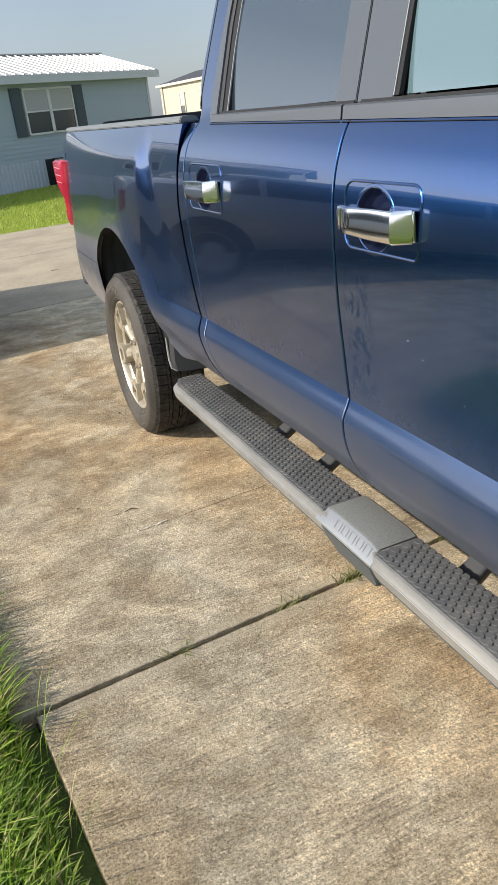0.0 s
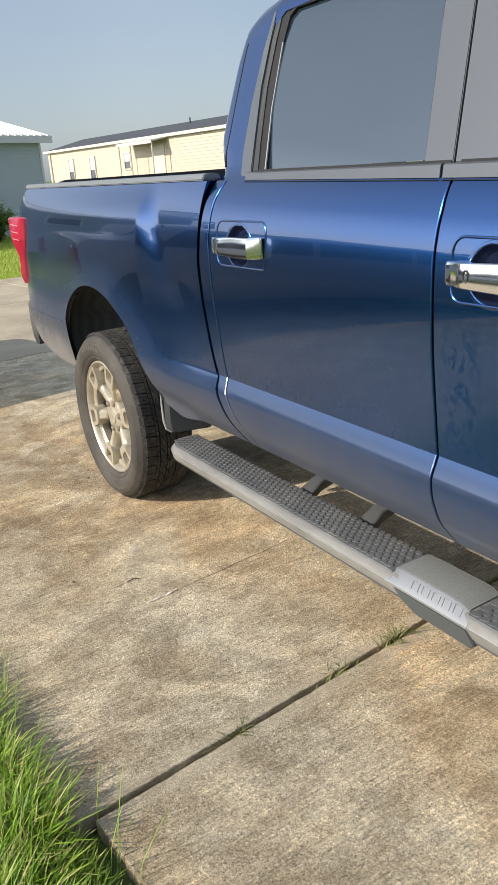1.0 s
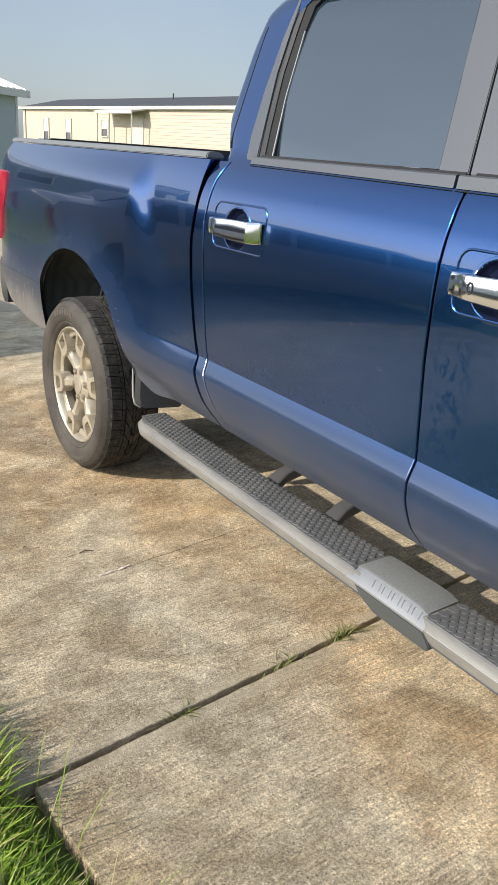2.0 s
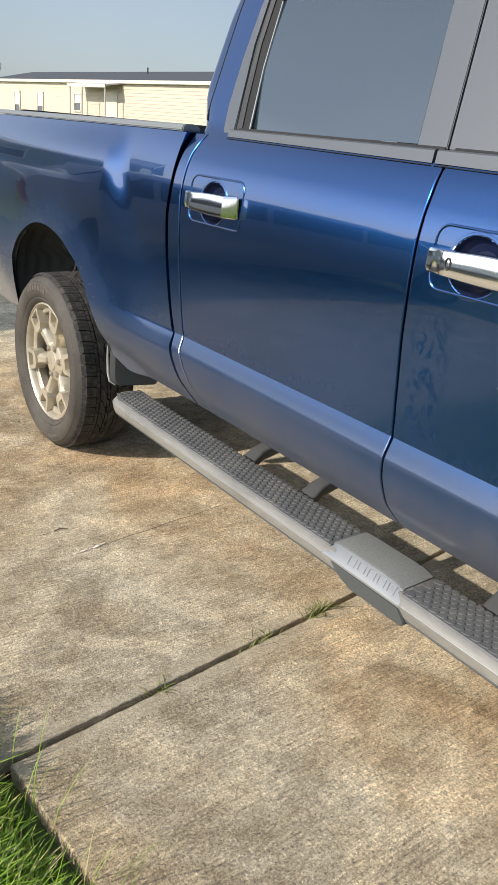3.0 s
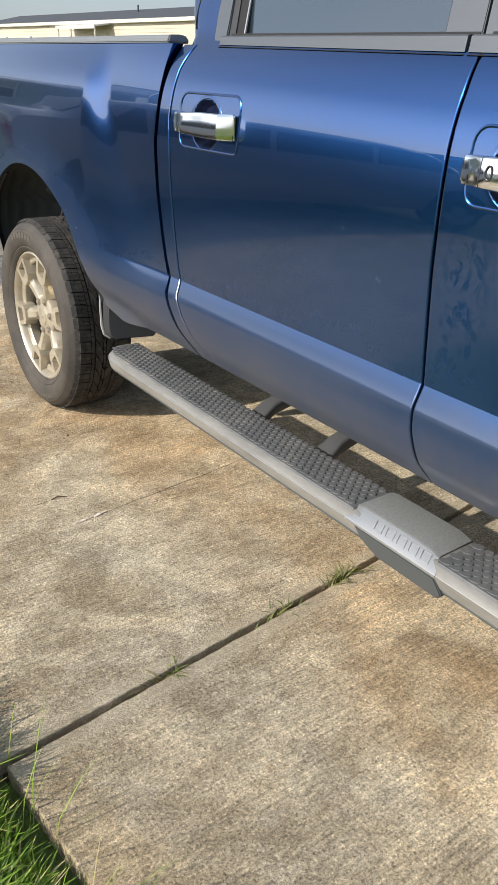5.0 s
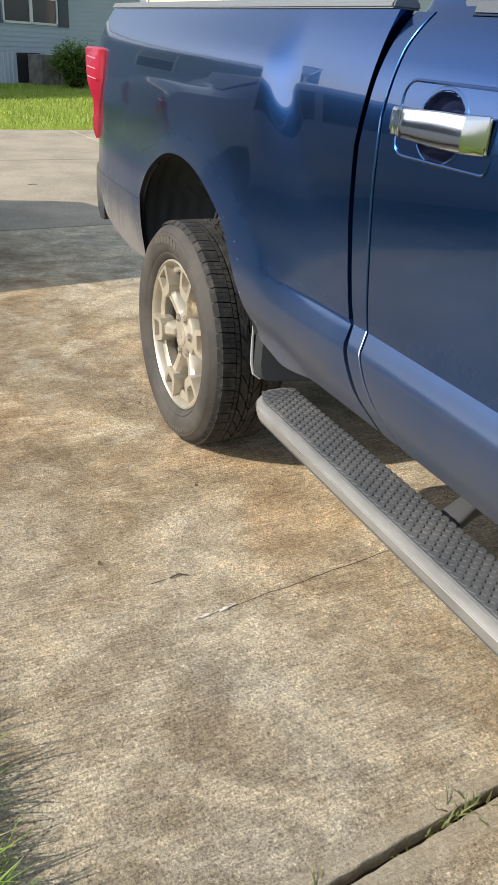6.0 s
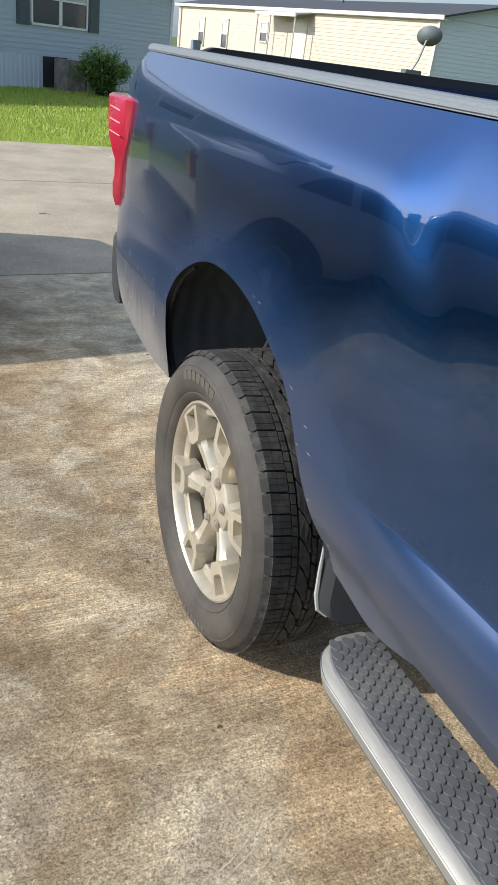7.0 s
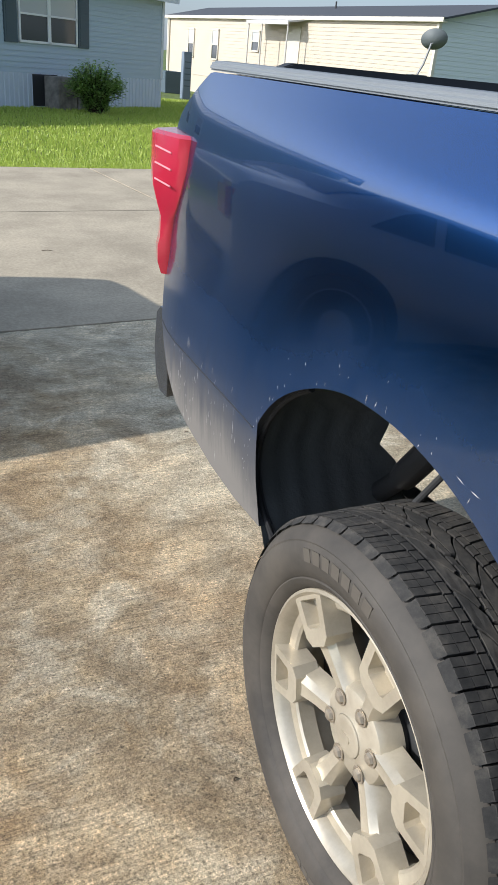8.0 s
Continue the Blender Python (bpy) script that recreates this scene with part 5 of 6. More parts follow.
# dry vertical scuffs on the lower rear quarter
for i in range(70):
    y, z = rnd.uniform(0.56, 1.08), rnd.uniform(0.6, 0.84)
    if i > 52:
        k = rnd.randrange(len(arch) // 3, len(arch) - 12)
        y, z = arch[k][0], arch[k][1] + rnd.uniform(0.008, 0.02)
    bm = bmesh.new()
    L, w, a = rnd.uniform(0.008, 0.035) * (0.5 if i > 52 else 1), rnd.uniform(0.0003, 0.0008), radians(rnd.gauss(96, 9))
    c, q = math.cos(a), math.sin(a)
    bm.faces.new([bm.verts.new((bed_x(y + p * c, z + p * q) - 0.0009, y + p * c - o * q, z + p * q + o * c)) for p, o in ((-L / 2, 0), (0, -w), (L / 2, 0), (0, w))])
    body("scuff", bm, SCUFF, bed_side)

# chassis under the bed
bm = bmesh.new()
box(bm, (0.5, -4.5, 0.45), (0.57, 0.1, 0.56), 0.01)
prism(bm, [(0.52, 0.1, 0.45), (0.52, 0.1, 0.56), (0.52, 0.35, 0.5), (0.52, 1.1, 0.48), (0.52, 1.1, 0.41), (0.52, 0.35, 0.4)], (0.06, 0, 0))
body("chassis_rail", bm, STEEL, both=True, smooth=False)
bm = bmesh.new()
tube(bm, [(0.2, -3.85, 0.395), (2 * MID - 0.2, -3.85, 0.395)], 0.04, 12)
body("front_axle", bm, STEEL)
bm = bmesh.new()
tube(bm, [(MID, -0.1, 0.395), (MID, -2.4, 0.5)], 0.045, 12)
body("drive_shaft", bm, STEEL)
bm = bmesh.new()
tube(bm, [(0.2, 0, 0.395), (2 * MID - 0.2, 0, 0.395)], 0.045, 12)
got = bmesh.ops.create_uvsphere(bm, u_segments=16, v_segments=10, radius=0.15)["verts"]
bmesh.ops.translate(bm, vec=(MID, 0, 0.395), verts=got)
body("rear_axle", bm, STEEL)
bm = bmesh.new()
tube(bm, [(0.37, 0.54, 0.53), (0.36, 0.42, 0.66), (0.36, 0.41, 0.67), (0.35, 0.26, 0.88)], [0.026, 0.026, 0.034, 0.034], 10)
body("shock_absorber", bm, STEEL, both=True)
bm = bmesh.new()
tube(bm, [(0.2, 0.17, 0.77), (0.2, 0.115, 0.86), (0.19, 0.1, 0.9)], [0.007, 0.007, 0.012], 8)
body("brake_hose", bm, STEEL, both=True)
bm = bmesh.new()
tube(bm, [(0.44, -0.62, 0.52), (0.44, -0.3, 0.44), (0.44, 0.0, 0.41), (0.44, 0.3, 0.45), (0.44, 0.62, 0.56)], 0.028, 6)
body("leaf_spring", bm, STEEL, both=True)
bm = bmesh.new()
box(bm, (0.62, -2.9, 0.5), (1.4, -1.2, 0.62), 0.02)
body("underbody", bm, STEEL, smooth=False)

# front: fenders, hood, windscreen, grille
def fend_x(y, z):
    x = plain_x(min(max(z, 0.53), 1.48))
    r = math.hypot(y + 3.85, z - 0.5)
    x -= 0.02 * math.exp(-(((r - 0.5) / 0.11) ** 2)) * step01(0.5, 0.7, z)
    if y < -4.4:
        x += 0.16 * ((-4.4 - y) / 0.45) ** 2
    return x


bm = bmesh.new()
arch_f = [(-3.85 - y, z - 0.01) for y, z in arch]          # turned round: runs towards the front
low = np.concatenate([sample([(-3.265, 0.575), arch_f[0]], 4)[:-1], sample(arch_f, 60)[:-1], sample([arch_f[-1], (-4.4, 0.58), (-4.85, 0.62)], 14)])
top = np.concatenate([sample([(-3.265, 1.40), (-3.3, 1.40)], 4)[:-1], sample([(-3.3, 1.40), (-4.4, 1.32)], 60)[:-1], sample([(-4.4, 1.32), (-4.85, 1.2)], 14)])
grid(bm, [[(fend_x(y, z), y, z) for y, z in low * (1 - t) + top * t] for t in np.linspace(0, 1, 22)])
body("front_fender", bm, PAINT, both=True)
bm = bmesh.new()
rows = []
for y, z0 in ((-3.2, 1.42), (-3.5, 1.41), (-4.0, 1.385), (-4.5, 1.33), (-4.8, 1.25), (-4.86, 1.18)):
    rows.append([(x, y, z0 + dz) for x, dz in ((0.06, -0.05), (0.12, -0.01), (0.2, 0.01), (0.45, 0.02), (0.6, 0.05), (MID, 0.055), (2 * MID - 0.6, 0.05), (2 * MID - 0.45, 0.02), (2 * MID - 0.2, 0.01), (2 * MID - 0.12, -0.01), (2 * MID - 0.06, -0.05))])
grid(bm, rows)
body("hood", bm, PAINT)
bm = bmesh.new()
prism(bm, [(0.2, -3.4, 1.43), (2 * MID - 0.2, -3.4, 1.43), (2 * MID - 0.36, -2.85, 1.97), (0.36, -2.85, 1.97)], (0, 0.01, 0.005))
body("windscreen", bm, GLASS, smooth=False)
bm = bmesh.new()
tube(bm, [(0.15, -3.42, 1.43), (0.22, -3.1, 1.72), (0.31, -2.82, 1.96)], 0.035, 8)
body("front_pillar", bm, PAINT, both=True)
bm = bmesh.new()
box(bm, (0.5, -4.9, 0.72), (2 * MID - 0.5, -4.8, 1.18), 0.03)
body("grille", bm, BLACK)
bm = bmesh.new()
box(bm, (0.14, -4.87, 0.92), (0.48, -4.6, 1.16), 0.03)
body("headlight", bm, PANE, both=True)
bm = bmesh.new()
box(bm, (0.1, -4.98, 0.5), (2 * MID - 0.1, -4.75, 0.74), 0.04)
body("front_bumper", bm, CHROME)
bm = bmesh.new()
box(bm, (0.3, -4.78, 0.55), (2 * MID - 0.3, -3.3, 1.3))
body("engine_bay", bm, STEEL, smooth=False)


# ---- houses across the lawn ----
class Plot:
    """Places on a house: s along its front from a to b, q back from the front, z up."""

    def __init__(self, a, b):
        self.a, b = Vector((*a, 0)), Vector((*b, 0))
        self.d = (b - self.a).normalized()
        self.n = Vector((-self.d.y, self.d.x, 0))
        self.L = (b - self.a).length

    def __call__(self, s, q, z):
        return self.d * s + self.n * q + Vector((0, 0, z))

    def turn(self):
        return Matrix((( self.d.x, self.n.x, 0, 0), (self.d.y, self.n.y, 0, 0), (0, 0, 1, 0), (0, 0, 0, 1)))


def lap_wall(h, P, p, q, out, z0, z1, material, lap=0.115):
    """A wall of overlapping boards from p to q."""
    bm = bmesh.new()
    rows = []
    z = z0
    while z < z1 - 0.01:
        t = min(z + lap, z1)
        rows += [[p + out * 0.016 + Vector((0, 0, z)), q + out * 0.016 + Vector((0, 0, z))], [p + out * 0.004 + Vector((0, 0, t)), q + out * 0.004 + Vector((0, 0, t))]]
        z += lap
    grid(bm, rows)
    return part("wall", bm, material, h)


def slab_box(bm, P, lo, hi, bevel=0.0):
    """A box in a house's own directions."""
    box(bm, lo, hi, bevel, P.turn())


def home(name, P, deep, eave, ridge, skirt, wall_m, trim_m, label, end_m=None):
    h = thing(name, P.a, label, "mobile home")
    O = Vector((0, 0, 0))
    lap_wall(h, P, P(0, 0, 0), P(P.L, 0, 0), -P.n, skirt, eave, wall_m)
    lap_wall(h, P, P(0, deep, 0), P(P.L, deep, 0), P.n, skirt, eave, wall_m)
    lap_wall(h, P, P(0, 0, 0), P(0, deep, 0), -P.d, skirt, eave, wall_m)
    lap_wall(h, P, P(P.L, 0, 0), P(P.L, deep, 0), P.d, skirt, eave, end_m or wall_m)
    for s, way in ((0, -1), (P.L, 1)):
        # gable boards
        bm = bmesh.new()
        rows = []
        n = max(3, int((ridge - eave) / 0.115))
        for k in range(n):
            t0, t1 = k / n, (k + 1) / n
            for t, o in ((t0, 0.02), (t1, 0.004)):
                half = deep / 2 * (1 - t) + 0.001
                rows.append([P(s + way * o, deep / 2 - half, eave + (ridge - eave) * t), P(s + way * o, deep / 2 + half, eave + (ridge - eave) * t)])
        grid(bm, rows)
        part("gable", bm, (end_m or wall_m) if way > 0 else wall_m, h)
    for s in (-0.03, P.L - 0.07):
        for q in (-0.03, deep - 0.07):
            bm = bmesh.new()
            slab_box(bm, P, (s, q, skirt), (s + 0.1, q + 0.1, eave))
            part("corner_trim", bm, trim_m, h)
    bm = bmesh.new()
    slab_box(bm, P, (0.03, 0.03, skirt - 0.05), (P.L - 0.03, deep - 0.03, eave))
    part("core", bm, SHUTTER, h)
    return h


def gable_roof(h, P, deep, eave, ridge, over, material, fascia_m, end=0.3, thick=0.07, band=0.14):
    k = (ridge - eave) / (deep / 2)
    low = eave - over * k + 0.02
    for side in (0, 1):
        Q = (lambda q: q) if not side else (lambda q: deep - q)
        bm = bmesh.new()
        prism(bm, [P(-end, Q(-over), low), P(P.L + end, Q(-over), low), P(P.L + end, Q(deep / 2), ridge + 0.02), P(-end, Q(deep / 2), ridge + 0.02)], (0, 0, thick))
        part("roof_slope", bm, material, h)
        bm = bmesh.new()
        a, b = sorted((Q(-over - 0.02), Q(-over + 0.03)))
        slab_box(bm, P, (-end, a, low - band), (P.L + end, b, low + 0.06))
        part("fascia", bm, fascia_m, h)
        bm = bmesh.new()
        a, b = sorted((Q(-over + 0.03), Q(0.0)))
        slab_box(bm, P, (-end, a, low - 0.06), (P.L + end, b, low - 0.03))
        part("soffit", bm, fascia_m, h)
    return k, low


def ribbed_skirt(h, P, p, q, out, z1, material, pitch=0.14):
    bm = bmesh.new()
    L = (q - p).length
    n = int(L / pitch)
    d = (q - p) / n
    line = []
    for i in range(n):
        for f, o in ((0.0, 0.0), (0.12, 0.018), (0.45, 0.018), (0.57, 0.0)):
            line.append(p + d * (i + f) + out * (0.006 + o))
    line.append(q + out * 0.006)
    grid(bm, [[v + Vector((0, 0, z)) for v in line] for z in (-0.05, z1)])
    part("skirting", bm, material, h)


def sash_window(h, P, s0, s1, z0, z1, frame_m=None, blind=True, name="window"):
    """A double-hung window standing a little proud of the wall."""
    bm = bmesh.new()
    w = 0.05
    for lo, hi in (((s0, z0), (s1, z0 + w)), ((s0, z1 - w), (s1, z1)), ((s0, z0), (s0 + w, z1)), ((s1 - w, z0), (s1, z1)), ((s0, (z0 + z1) / 2 - 0.02), (s1, (z0 + z1) / 2 + 0.02))):
        slab_box(bm, P, (lo[0], -0.06, lo[1]), (hi[0], 0.01, hi[1]))
    win = part(name, bm, frame_m or WHITE, h, "white sash window")
    bm = bmesh.new()
    slab_box(bm, P, (s0 + w, -0.035, z0 + w), (s1 - w, -0.03, (z0 + z1) / 2 - 0.02))
    part("pane", bm, PANE, win)
    bm = bmesh.new()
    slab_box(bm, P, (s0 + w, -0.043, (z0 + z1) / 2 + 0.02), (s1 - w, -0.038, z1 - w))
    part("pane", bm, PANE_UP if blind else PANE, win)
    return win


BL = Plot((-7.3, 13.1), (6.98, 22.3))
B_SKIRT, B_EAVE, B_RIDGE, B_DEEP = 0.72, 2.86, 3.5, 4.3
blue = home("blue_house", BL, B_DEEP, B_EAVE, B_RIDGE, B_SKIRT, SIDING_BLUE, WHITE_SHADE, "blue-grey sided mobile home with white metal roof on the lawn")
k, low = gable_roof(blue, BL, B_DEEP, B_EAVE, B_RIDGE, 0.3, METAL_ROOF, WHITE_SHADE)
ribbed_skirt(blue, BL, BL(0, 0, 0), BL(BL.L, 0, 0), -BL.n, B_SKIRT, SKIRT)
ribbed_skirt(blue, BL, BL(BL.L, 0, 0), BL(BL.L, B_DEEP, 0), BL.d, B_SKIRT, SKIRT)
# ribs of the metal roof
rib_me = None
s = -0.28
while s < BL.L + 0.3:
    bm = bmesh.new()
    p0, p1 = BL(s, -0.3, low + 0.07), BL(s, B_DEEP / 2, B_RIDGE + 0.09)
    if rib_me is None:
        prism(bm, [BL(-0.02, 0, 0), BL(0.02, 0, 0), BL(0.012, 0, 0.03), BL(-0.012, 0, 0.03)], p1 - p0)
        rib = part("roof_rib", bm, METAL_ROOF, blue)
        rib_me = rib.data
    else:
        bm.free()
        rib = new("roof_rib", rib_me)
        rib.parent = blue
    rib.location = p0
    s += 0.3
bm = bmesh.new()
slab_box(bm, BL, (-0.32, B_DEEP / 2 - 0.12, B_RIDGE + 0.07), (BL.L + 0.32, B_DEEP / 2 + 0.12, B_RIDGE + 0.12), 0.01)
part("ridge_cap", bm, METAL_ROOF, blue)


def on_front(P, eye, az):
    """s where the plan ray from eye at az degrees (from +y to +x) meets the front."""
    w = Vector((math.sin(radians(az)), math.cos(radians(az)), 0))
    e = Vector((eye[0], eye[1], 0)) - P.a
    # e + t w = s d
    den = P.d.x * w.y - P.d.y * w.x
    return (e.x * w.y - e.y * w.x) / den


EYE8 = (-0.657, -0.802)
w0, w1 = on_front(BL, EYE8, 9.0), on_front(BL, EYE8, 12.67)
wm = (w0 + w1) / 2
sash_window(blue, BL, w0, wm, 1.36, 2.55)
sash_window(blue, BL, wm, w1, 1.36, 2.55)
for a, b in ((w0 - 0.42, w0 - 0.04), (w1 + 0.04, w1 + 0.42)):
    bm = bmesh.new()
    slab_box(bm, BL, (a, -0.05, 1.34), (b, 0.0, 2.57), 0.006)
    for i in range(16):
        z = 1.4 + i * 0.072
        slab_box(bm, BL, (a + 0.05, -0.062, z), (b - 0.05, -0.045, z + 0.045))
    part("shutter", bm, SHUTTER, blue, "dark louvred shutter")
# black panel beside the steps, standing for the shade in the skirting's opening
o0, o1 = on_front(BL, EYE8, 9.75), on_front(BL, EYE8, 10.35)
bm = bmesh.new()
slab_box(bm, BL, (o0, -0.045, 0.0), (o1 + 0.5, -0.03, 0.7))
part("crawl_opening", bm, BLACK, blue, "black panel standing for the shaded open access in the skirting")
for st in (3.0, 6.0):
    sash_window(blue, BL, st, st + 0.9, 1.36, 2.55)

steps = thing("concrete_steps", BL.a + BL(o1 + 0.05, -0.55, 0), "weathered grey concrete block steps beside the house", "steps")
for i, (a, b, top) in enumerate(((0.0, 0.62, 0.68), (0.64, 0.95, 0.5), (0.97, 1.35, 0.26))):
    bm = bmesh.new()
    box(bm, (a, 0, -0.05), (b, 0.5, top), 0.015, BL.turn())
    part("block", bm, BLOCK, steps)

CR = Plot((12.1, 37.0), (13.35, 18.2))
cream = home("cream_house", CR, 4.3, 2.86, 3.36, 0.65, SIDING_CREAM, CREAM_TRIM, "cream lap-sided mobile home with dark shingle roof", SIDING_END)
gable_roof(cream, CR, 4.3, 2.86, 3.36, 0.14, SHINGLE, CREAM_TRIM, thick=0.05, band=0.05)
bm = bmesh.new()
slab_box(bm, CR, (0.02, 0.01, -0.05), (CR.L - 0.02, 4.29, 0.66))
part("skirting", bm, SIDING_CREAM, cream)
bm = bmesh.new()
tube(bm, [CR(11.3, 1.6, 3.2), CR(11.3, 1.6, 3.52)], 0.03, 8)
part("roof_vent", bm, STEEL, cream)
for az, w, z0, z1 in ((24.55, 0.62, 1.72, 2.42), (21.85, 0.62, 1.3, 2.42), (20.25, 0.62, 1.3, 2.42)):
    s = on_front(CR, EYE8, az)
    sash_window(cream, CR, s - w / 2, s + w / 2, z0, z1, CREAM_TRIM)
sa, sb = on_front(CR, EYE8, 25.0), on_front(CR, EYE8, 27.85)
bm = bmesh.new()
prism(bm, [CR(sa, 0, 2.78), CR(sb, 0, 2.78), CR(sb, -0.75, 2.66), CR(sa, -0.75, 2.66)], (0, 0, 0.05))
slab_box(bm, CR, (sa, -0.77, 2.6), (sb, -0.73, 2.72))
part("awning", bm, AWNING, cream, "grey metal awning over the door")
for s in (sa + 0.1, sa + 1.1, sb - 0.1):
    bm = bmesh.new()
    tube(bm, [CR(s, -0.7, 0.0), CR(s, -0.7, 2.64)], 0.03, 6)
    part("awning_post", bm, AWNING, cream)
bm = bmesh.new()
slab_box(bm, CR, (sb - 1.3, -0.04, 0.72), (sb - 0.35, 0.02, 2.6))
part("door", bm, CREAM_TRIM, cream, "pale entrance door under the awning")
bm = bmesh.new()
slab_box(bm, CR, (sa, -1.0, -0.05), (sb, 0.0, 0.6))
part("porch", bm, BLOCK, cream)
bm = bmesh.new()
tube(bm, [CR(0.25, -0.05, 0), CR(0.25, -0.05, 2.9)], 0.04, 6)
part("downpipe", bm, CREAM_TRIM, cream)

# satellite dish on a mast
def dish():
    at = Vector((-0.657 + 17.5 * math.sin(radians(36.15)), -0.802 + 17.5 * math.cos(radians(36.15)), 0))
    d = thing("satellite_dish", at, "grey satellite dish on a steel mast beside a utility box", "satellite dish")
    bm = bmesh.new()
    rows = []
    for k in range(9):
        r = 0.27 * k / 8 + 0.001
        rows.append([(r * 1.0 * math.cos(a), -0.12 * (1 - (r / 0.27) ** 2) * -1 - 0.12, r * 0.75 * math.sin(a)) for a in np.linspace(0, 2 * math.pi, 33)[:-1]])
    grid(bm, rows, True)
    bmesh.ops.transform(bm, matrix=pose(0, 0, 2.12, -22, 10, 130), verts=bm.verts)
    part("reflector", bm, DISH, d, smooth=True)
    bm = bmesh.new()
    tube(bm, [(0.0, 0.0, 2.08), (0.1, 0.2, 1.98), (0.2, 0.32, 2.06)], 0.014, 6)
    part("feed_arm", bm, CAST, d)
    bm = bmesh.new()
    tube(bm, [(-0.2, 0.05, -0.05), (-0.2, 0.05, 1.52), (-0.1, 0.05, 1.7), (-0.01, 0.02, 2.08)], 0.022, 8)
    part("mast", bm, CAST, d)
    bm = bmesh.new()
    box(bm, (-0.42, -0.05, 0.9), (-0.02, 0.15, 1.5), 0.01)
    part("utility_box", bm, DISH, d)
    bm = bmesh.new()
    box(bm, (-0.26, -0.02, -0.05), (-0.14, 0.1, 0.95), 0.005)
    part("post", bm, CAST, d)


dish()


def pedestal(r, az, w, h, material, label, name, cat):
    at = (EYE8[0] + r * math.sin(radians(az)), EYE8[1] + r * math.cos(radians(az)), 0)
    p = thing(name, at, label, cat)
    bm = bmesh.new()
    box(bm, (-w / 2, -w / 2, -0.05), (w / 2, w / 2, h), 0.02)
    part("housing", bm, material, p)
    bm = bmesh.new()
    for i in range(5):
        box(bm, (-w / 2 + 0.04, -w / 2 - 0.012, h * 0.25 + i * h * 0.13), (w / 2 - 0.04, -w / 2 + 0.002, h * 0.25 + i * h * 0.13 + 0.03))
    part("louvre", bm, SHUTTER, p)


pedestal(30.5, 19.95, 0.3, 1.5, PEDESTAL, "blue-grey electric meter pedestal on the lawn", "meter_pedestal", "utility box")
pedestal(34.0, 18.95, 0.7, 0.75, SHUTTER, "dark grey air conditioner unit beside the cream house", "air_conditioner", "air conditioner")


# bush by the steps: arching leafy shoots
def bush():
    az = 13.9
    at = Vector((EYE8[0] + 20.3 * math.sin(radians(az)), EYE8[1] + 20.3 * math.cos(radians(az)), 0))
    b = thing("bush", at, "dense dark green shrub with arching shoots against the house", "shrub")
    rnd = random.Random(11)
    stems, leaves = bmesh.new(), bmesh.new()
    for i in range(230):
        a, lean = rnd.uniform(0, 2 * math.pi), rnd.uniform(0.05, 1.0) ** 0.8
        h = rnd.uniform(0.55, 1.1) * (1.08 - 0.45 * lean * lean)
        top = Vector((math.cos(a) * 0.68 * lean, math.sin(a) * 0.55 * lean, h))
        pts = [Vector((math.cos(a) * 0.12, math.sin(a) * 0.12, -0.05)), top * 0.5 + Vector((0, 0, 0.1)), top]
        tube(stems, pts, [0.012, 0.008, 0.003], 4, False)
        for k in range(26):
            t = rnd.uniform(0.18, 1.0)
            p = pts[1] * (1 - t) + pts[2] * t if t > 0.5 else pts[0] * (1 - 2 * t) + pts[1] * 2 * t
            p = Vector(p) + Vector([rnd.gauss(0, 0.06) for _ in range(3)])
            d = Vector((math.cos(a) + rnd.gauss(0, 0.8), math.sin(a) + rnd.gauss(0, 0.8), rnd.uniform(-0.5, 0.9))).normalized()
            s = d.cross(Vector((0, 0, 1))).normalized() * 0.024
            L = rnd.uniform(0.07, 0.13)
            q = [leaves.verts.new(v) for v in (p, p + d * L * 0.5 + s, p + d * L - Vector((0, 0, 0.015)), p + d * L * 0.5 - s)]
            leaves.faces.new(q)
    part("stem", stems, SOIL, b)
    part("foliage", leaves, LEAF, b)


bush()


